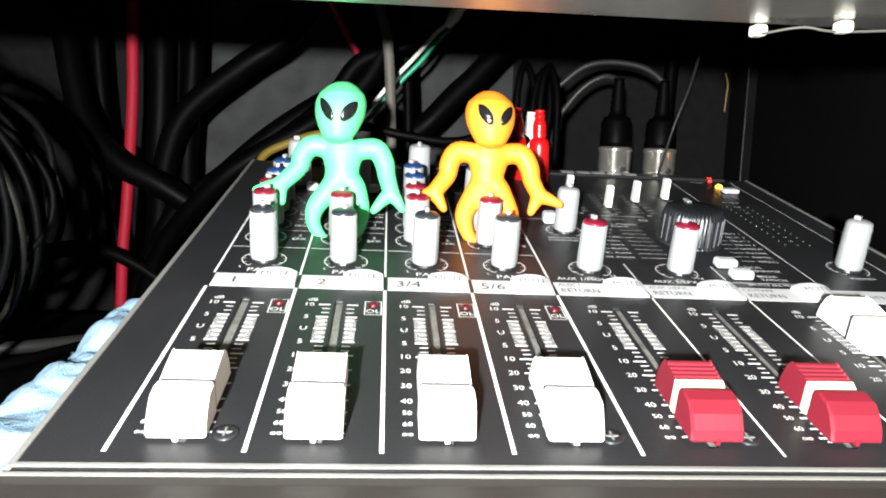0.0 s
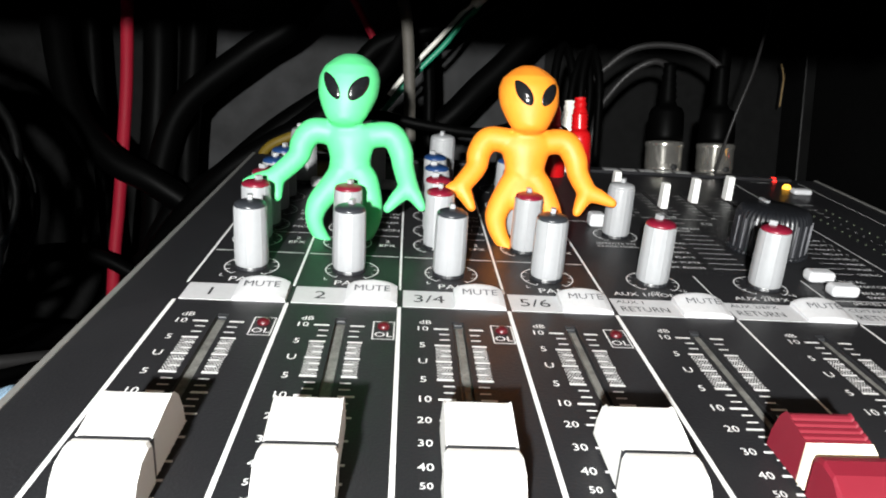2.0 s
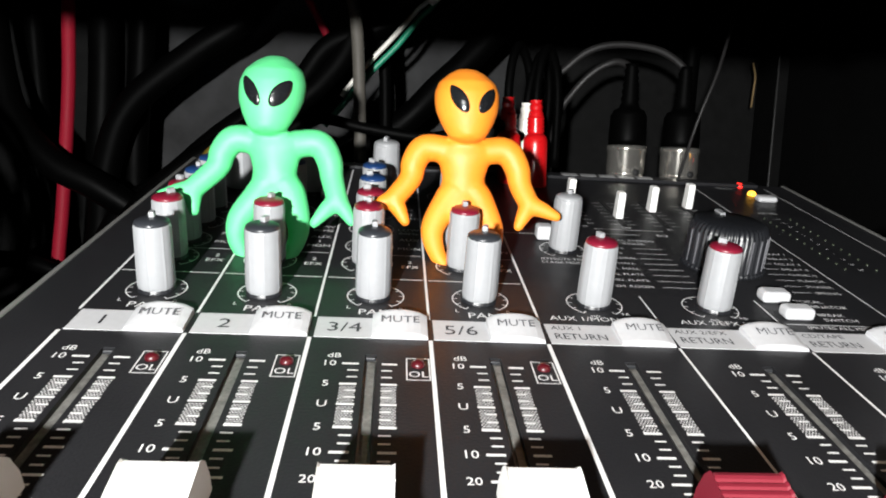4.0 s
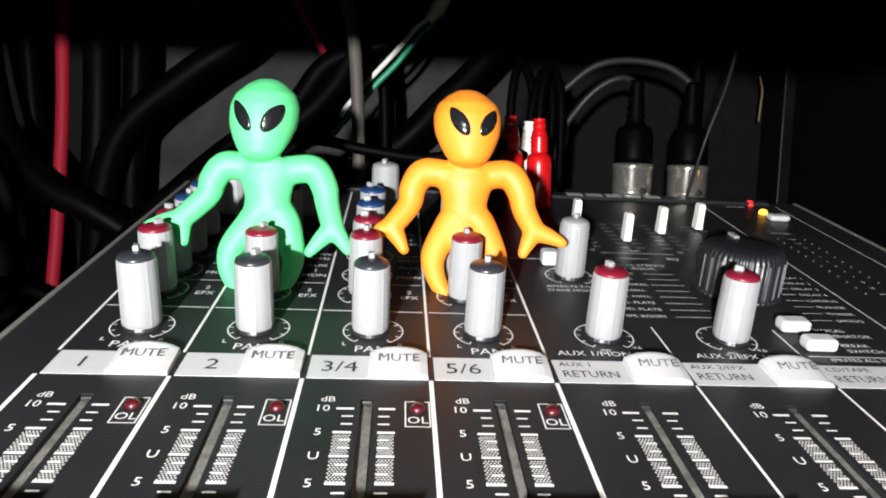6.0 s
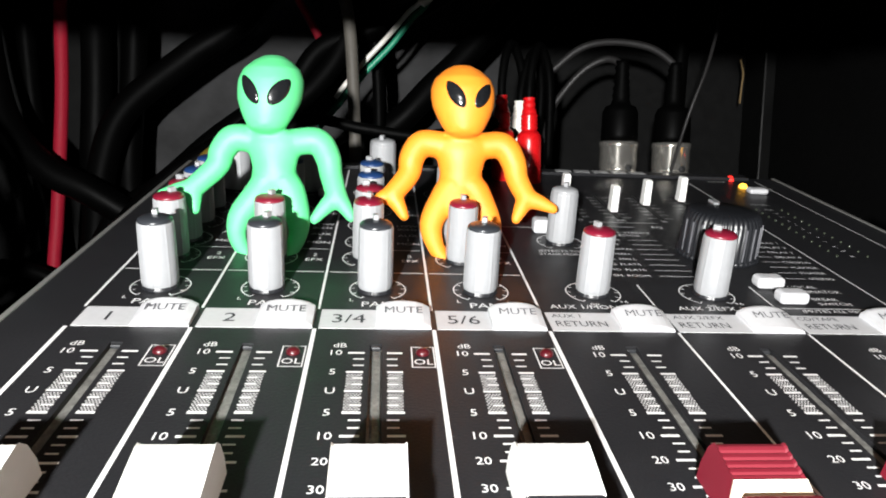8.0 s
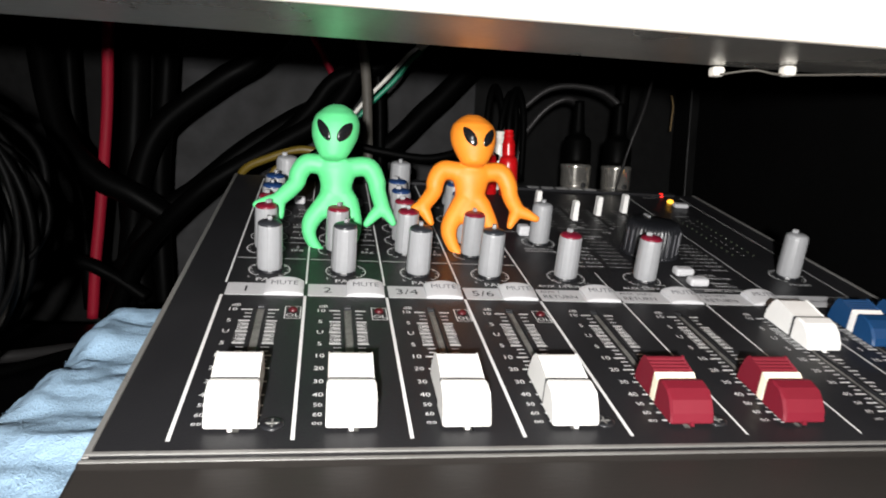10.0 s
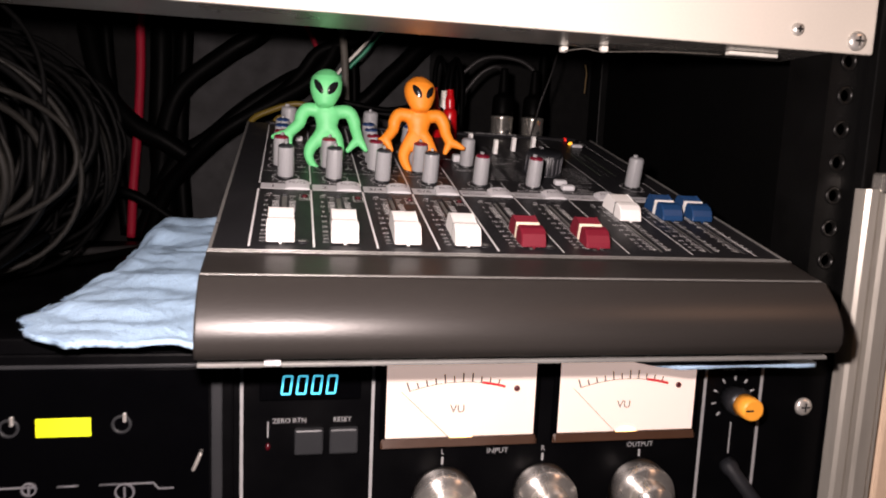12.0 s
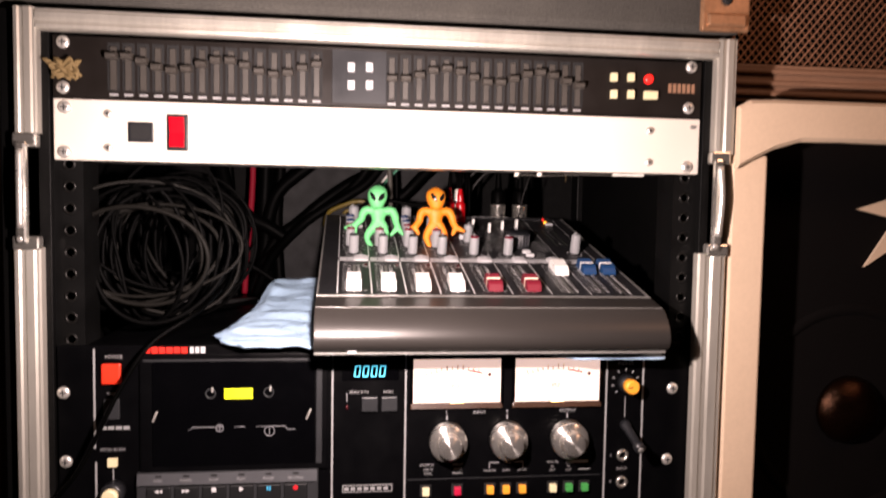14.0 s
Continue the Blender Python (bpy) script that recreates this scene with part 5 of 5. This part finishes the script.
# level meters
for n, (x0, x1) in enumerate(((17.2, 85.2), (96.8, 164.6))):
    bez = deck_box("meter_bezel", x0 - 2.5, x1 + 2.5, 815.5, 857.5, 2.4, DECK_DARK, "black bezel of a level meter", bev=1.0)
    bm = bmesh.new()
    loft(bm, [[(x0 - 2, -2.4, 816), (x1 + 2, -2.4, 816), (x1 + 2, -2.0, 820.4), (x0 - 2, -2.0, 820.4)], [(x0 - 1, -3.6, 816.4), (x1 + 1, -3.6, 816.4), (x1 + 0.6, -2.6, 820.2), (x0 - 0.6, -2.6, 820.2)]], smooth=False)
    part("meter_ledge", bm, LEDGE_BROWN, bez)
    bm = bmesh.new()
    box(bm, x0, x1, -2.7, -2.3, 820.6, 854.6, 0.15)
    dial_face = part("meter_face", bm, VU_FACE, bez, "warm lit cream meter face")
    cx, cz, r = (x0 + x1) / 2, 771.0, 75.0
    bm = bmesh.new()
    for k in range(11):
        a = radians(108.5 - 3.1 * k)
        c, s = math.cos(a), math.sin(a)
        ln = 4.2 if k in (0, 4, 6, 7) else 2.8
        face(bm, [(cx + (q) * c + w * s, -2.82, cz + q * s - w * c) for q, w in ((r, -0.32), (r + ln, -0.32), (r + ln, 0.32), (r, 0.32))][::-1])
    for k in range(20):
        a, b2 = radians(108.5 - 1.26 * k), radians(108.5 - 1.26 * (k + 1))
        face(bm, [(cx + q * math.cos(t), -2.82, cz + q * math.sin(t)) for q, t in ((r - 0.15, a), (r + 0.15, a), (r + 0.15, b2), (r - 0.15, b2))])
    write(bm, "VU", 5.2, (cx - 2, -2.82, 833.5), UPRIGHT)
    part("meter_scale", bm, PRINT_GAP_DARK, bez)
    bm = bmesh.new()
    for k in range(8):
        a, b2 = radians(83.3 - 1.06 * k), radians(83.3 - 1.06 * (k + 1))
        face(bm, [(cx + q * math.cos(t), -2.84, cz + q * math.sin(t)) for q, t in ((r - 0.5, a), (r + 0.7, a), (r + 0.7, b2), (r - 0.5, b2))])
    part("red_zone", bm, MARK_RED, bez)
    bm = bmesh.new()
    lathe(bm, [(1.4, 0), (1.4, 0.6), (0.6, 1.0)], 16, (x1 - 9.0, -2.7, 842.6), "y")
    part("peak_led", bm, LED_DARK_RED, bez)
    bm = bmesh.new()
    tube(bm, [(cx - 6, -3.0, 821), (x0 + 6.5, -3.0, 842)], 0.12, 6, raw=True)
    part("needle", bm, PRINT_GAP_DARK, bez)
    bm = bmesh.new()
    ring = [(cx + 5.2 * math.cos(math.pi * k / 16), -3.1, 820.4 + 2.8 * math.sin(math.pi * k / 16)) for k in range(17)]
    face(bm, ring[::-1])
    part("meter_bulb", bm, VU_LAMP, bez, "warm glowing bulb at the meter's foot")
deck_word("left_word", "LEFT", 3.0, 51, 861.4)
deck_word("right_word", "RIGHT", 3.0, 131, 861.4)

# level knobs
for x, words in ((44.5, "L"), (92, "R"), (140.5, "OUTPUT")):
    bm = bmesh.new()
    lathe(bm, [(14.6, 0), (14.6, 9), (13.6, 11.2), (9.0, 11.4)], 64, axis="y", flutes=0)
    k = part("level_knob", bm, BRUSHED, deck, "turned aluminium double level knob", at=(x, 0, 790.5))
    bm = bmesh.new()
    lathe(bm, [(9.4, 11), (9.2, 19), (8.4, 20.4), (1.0, 20.0)], 48, axis="y")
    part("inner_knob", bm, BRUSHED, k)
    deck_word("knob_word", words, 3.4, x - 0.6, 812.4)
    deck_box("knob_mark", x - 1.1, x - 0.1, 806.4, 810, 0.3, LINE_GREY, bev=0.1)
deck_word("input_word", "INPUT", 3.6, 69.5, 812)
for x, m, nm in ((28.1, BUTTON_IVORY, "ivory"), (52.8, BUTTON_RED, "red"), (78.7, BUTTON_AMBER, "amber"), (91.4, BUTTON_AMBER, "amber"), (104.4, BUTTON_AMBER, "amber"), (129.2, BUTTON_IVORY, "ivory"), (142.2, BUTTON_GREEN, "green"), (155.1, BUTTON_GREEN, "green")):
    deck_box("selector_button", x - 2.7, x + 2.7, 748.0, 753.8, 4.5, m, "small square %s button" % nm, bev=0.5)
    deck_box("button_well", x - 4.4, x + 4.4, 746.4, 755.4, 0.4, SLOT_BLACK, bev=0.1)
for words, x, z, size in (("OUTPUT", 29, 771, 2.9), ("INPUT", 30, 767.4, 2.6), ("SYNC", 30, 764.2, 2.6), ("INPUT", 53, 771, 2.9), ("REAR", 53, 767.4, 2.6), ("FRONT", 53, 764.2, 2.6), ("TAPE", 92, 772, 2.9), ("NORMAL", 78.4, 765.5, 2.5), ("CrO2", 91.5, 765.5, 2.5), ("METAL", 104.4, 765.5, 2.5), ("MPX FIL", 129, 771, 2.7), ("IN", 129, 767.4, 2.4), ("OUT", 129, 764.4, 2.4), ("IN", 142, 767.4, 2.4), ("OUT", 142, 764.4, 2.4)):
    deck_word("small_word", words, size, x, z)
for x0, x1, z0, z1 in ((78, 86, 771.6, 772.2), (98, 105, 771.6, 772.2), (77.8, 78.4, 767.4, 772.2), (104.6, 105.2, 767.4, 772.2), (140, 158, 770, 772), (150, 160, 764.4, 765), (14, 168, 759.6, 760.2)):
    deck_box("small_rule", x0, x1, z0, z1, 0.25, LINE_GREY if x0 != 14 else DECK_GREY, bev=0.05)

# headphone strip
deck_word("phones_word", "PHONES", 3.4, 186.6, 849.2)
bm = bmesh.new()
lathe(bm, [(7.2, 0), (7.0, 6), (6.0, 9)], 36, axis="y", flutes=18, depth=0.06)
pk = part("phones_knob", bm, KNOB_BLACK, deck, "black headphone knob with an orange face", at=(187, 0, 834))
bm = bmesh.new()
lathe(bm, [(5.8, 8.5), (5.4, 16), (4.6, 16.8)], 30, axis="y")
box(bm, -4, -0.5, -17.1, -16.6, -0.4, 0.4, mi=1)
part("knob_face", bm, [BUTTON_AMBER, SLOT_BLACK], pk)
for k in range(9):
    a = radians(225 - 33.75 * k)
    bm = bmesh.new()
    tube(bm, [(187 + q * math.cos(a), -0.3, 834 + q * math.sin(a)) for q in (9.4, 11.6)], 0.5, 6, raw=True)
    part("dial_tick", bm, LINE_GREY, deck)
deck_box("phones_rule", 186.8, 187.4, 806, 822, 0.3, LINE_GREY, bev=0.1)
bm = bmesh.new()
lathe(bm, [(4.2, 0), (4.2, 4), (3.4, 6), (3.2, 24), (4.2, 25), (4.2, 30), (2.2, 30.4)], 24, axis="y")
pl = part("headphone_plug", bm, KNOB_BLACK, deck, "black plug in the headphone socket", at=(187, 0, 801))
pl.rotation_euler = (radians(24), 0, radians(6))
bm = bmesh.new()
lathe(bm, [(2.4, 30), (2.2, 31.2), (1.2, 31.4)], 16, axis="y")
part("plug_end", bm, EDGE_GREY, pl)
for z, words in ((775.3, "L"), (753.5, "R")):
    bm = bmesh.new()
    lathe(bm, [(4.8, 0), (4.8, 1.8), (4.0, 2.4), (2.6, 2.4), (2.4, -0.2)], 28, axis="y", caps=False)
    part("line_socket", bm, NICKEL, deck, "nickel-ringed line input socket", at=(186, 0, z))
    deck_word("socket_word", words, 3.0, 177, z)
deck_word("line_word", "INPUT", 3.0, 186, 764)

# ---- loudspeaker to the side: pale frame, black cloth, star ornament and dome ----
speaker = thing("loudspeaker", "loudspeaker with a pale board frame and black cloth front", "loudspeaker")
bm = bmesh.new()
box(bm, 292, 800, 60, 420, 0, 1046, 2)
part("cabinet", bm, CLOTH_BLACK, speaker)
bm = bmesh.new()
box(bm, 265.5, 295, -8, 22, 0, 1016, 2.0)
part("frame_stile", bm, WOOD, speaker, "pale upright frame board")
bm = bmesh.new()
low_edge = [(266.5, 1005), (275, 1010), (296, 1020.5), (318, 1027), (353, 1027.5), (396, 1027), (456, 1026), (800, 1024)]
loft(bm, [[(x, y, z) for y, z in ((-13, zz), (-16, zz + 3), (-16, min(1056, zz + 45)), (-13, min(1059, zz + 48)), (-8.6, min(1059, zz + 48)), (-8.6, zz))] for x, zz in low_edge], smooth=False)
part("frame_rail", bm, WOOD, speaker, "pale top board with a curved lower edge")
bm = bmesh.new()
box(bm, 290, 800, 40, 58, 0, 1061, 1)
part("grille_cloth", bm, CLOTH_BLACK, speaker, "black cloth front")
bm = bmesh.new()
star = []
for a, q in ((180, 57), (203.5, 21), (227, 69), (263, 22), (299, 60), (334, 21), (370, 57), (410, 21), (450, 60), (495, 19)):
    star.append((464 + q * math.cos(radians(a)), 975.5 + q * math.sin(radians(a))))
loft(bm, [[(x, 39.5, z) for x, z in star], [(x, 36.5, z) for x, z in star]], smooth=False)
part("star_ornament", bm, WOOD, speaker, "flat pale star on the cloth")
bm = bmesh.new()
lathe(bm, [(30.5, 0), (29.5, 3.5), (26, 8), (19, 12.5), (10, 15.5), (2, 16.5)], 48, (410, 39.6, 797), "y")
part("dome", bm, DOME_DARK, speaker, "bronze mesh dome on the cloth")
bm = bmesh.new()
lathe(bm, [(85, 0), (87, 1.6), (90, 2.2), (93, 1.6), (95, 0)], 72, (410, 39.6, 797), "y", caps=False)
part("surround", bm, CLOTH_BLACK, speaker, "black rubber surround pressing through the cloth")

upper = thing("upper_loudspeaker", "dark loudspeaker cabinet with a bronze mesh grille", "loudspeaker", (0, 0, 0))
bm = bmesh.new()
box(bm, 288, 800, 44, 420, 1066, 1099, 2.5)
for z in (1073, 1082, 1092):
    box(bm, 288, 800, 40, 45, z - 2.2, z + 2.2, 1.5)
part("trim_board", bm, BROWN_TRIM, upper, "dark brown ribbed trim board")
bm = bmesh.new()
box(bm, 288, 800, 60, 420, 1099, 1420, 2)
part("cabinet", bm, CLOTH_BLACK, upper)
bm = bmesh.new()
for i in range(52):
    for j in range(30):
        x, z = 291 + 7.0 * i + (3.5 if j % 2 else 0), 1101 + 4.2 * j
        for dx, dz in ((3.5, 4.2), (-3.5, 4.2)):
            tubeline = [(x, 52, z), (x + dx, 52, z + dz)]
            a, b = Vector(tubeline[0]), Vector(tubeline[1])
            n = (b - a).normalized()
            s = Vector((-n.z, 0, n.x)) * 0.75
            face(bm, [a - s, b - s, b + s + Vector((0, -0.9, 0)), a + s + Vector((0, -0.9, 0))])
tagged(part("mesh_grille", bm, MESH_METAL, upper, "bronze expanded-metal mesh"), kind="stuff")

# ---- carpeted cabinet standing on the rack ----
topper = thing("carpeted_cabinet", "dark grey carpet-covered cabinet standing on the rack", "cabinet", (0, 0, 1110))
bm = bmesh.new()
box(bm, -420, 273, -2, 400, 0, 320, 6, seg=3)
part("cabinet", bm, CARPET, topper)
bm = bmesh.new()
box(bm, 236, 276, -7, -2, 1, 60, 2)
box(bm, 240, 272, -10, -5, 4, 14, 2)
corner = part("corner_plate", bm, COPPER, topper, "tarnished coppery corner plate")
bm = bmesh.new()
lathe(bm, [(4.2, 0), (4.2, 1.5), (2.2, 3)], 18, (256, -7, 25), "y")
part("rivet", bm, SLOT_BLACK, corner)

# ---- second speaker at the other side ----
other = thing("side_loudspeaker", "loudspeaker edge with a pale board frame beside the rack", "loudspeaker")
bm = bmesh.new()
box(bm, -800, -292, 60, 420, 0, 1046, 2)
part("cabinet", bm, CLOTH_BLACK, other)
bm = bmesh.new()
box(bm, -330, -282, 30, 58, 0, 1062, 2)
part("frame_stile", bm, WOOD, other, "pale upright frame board")
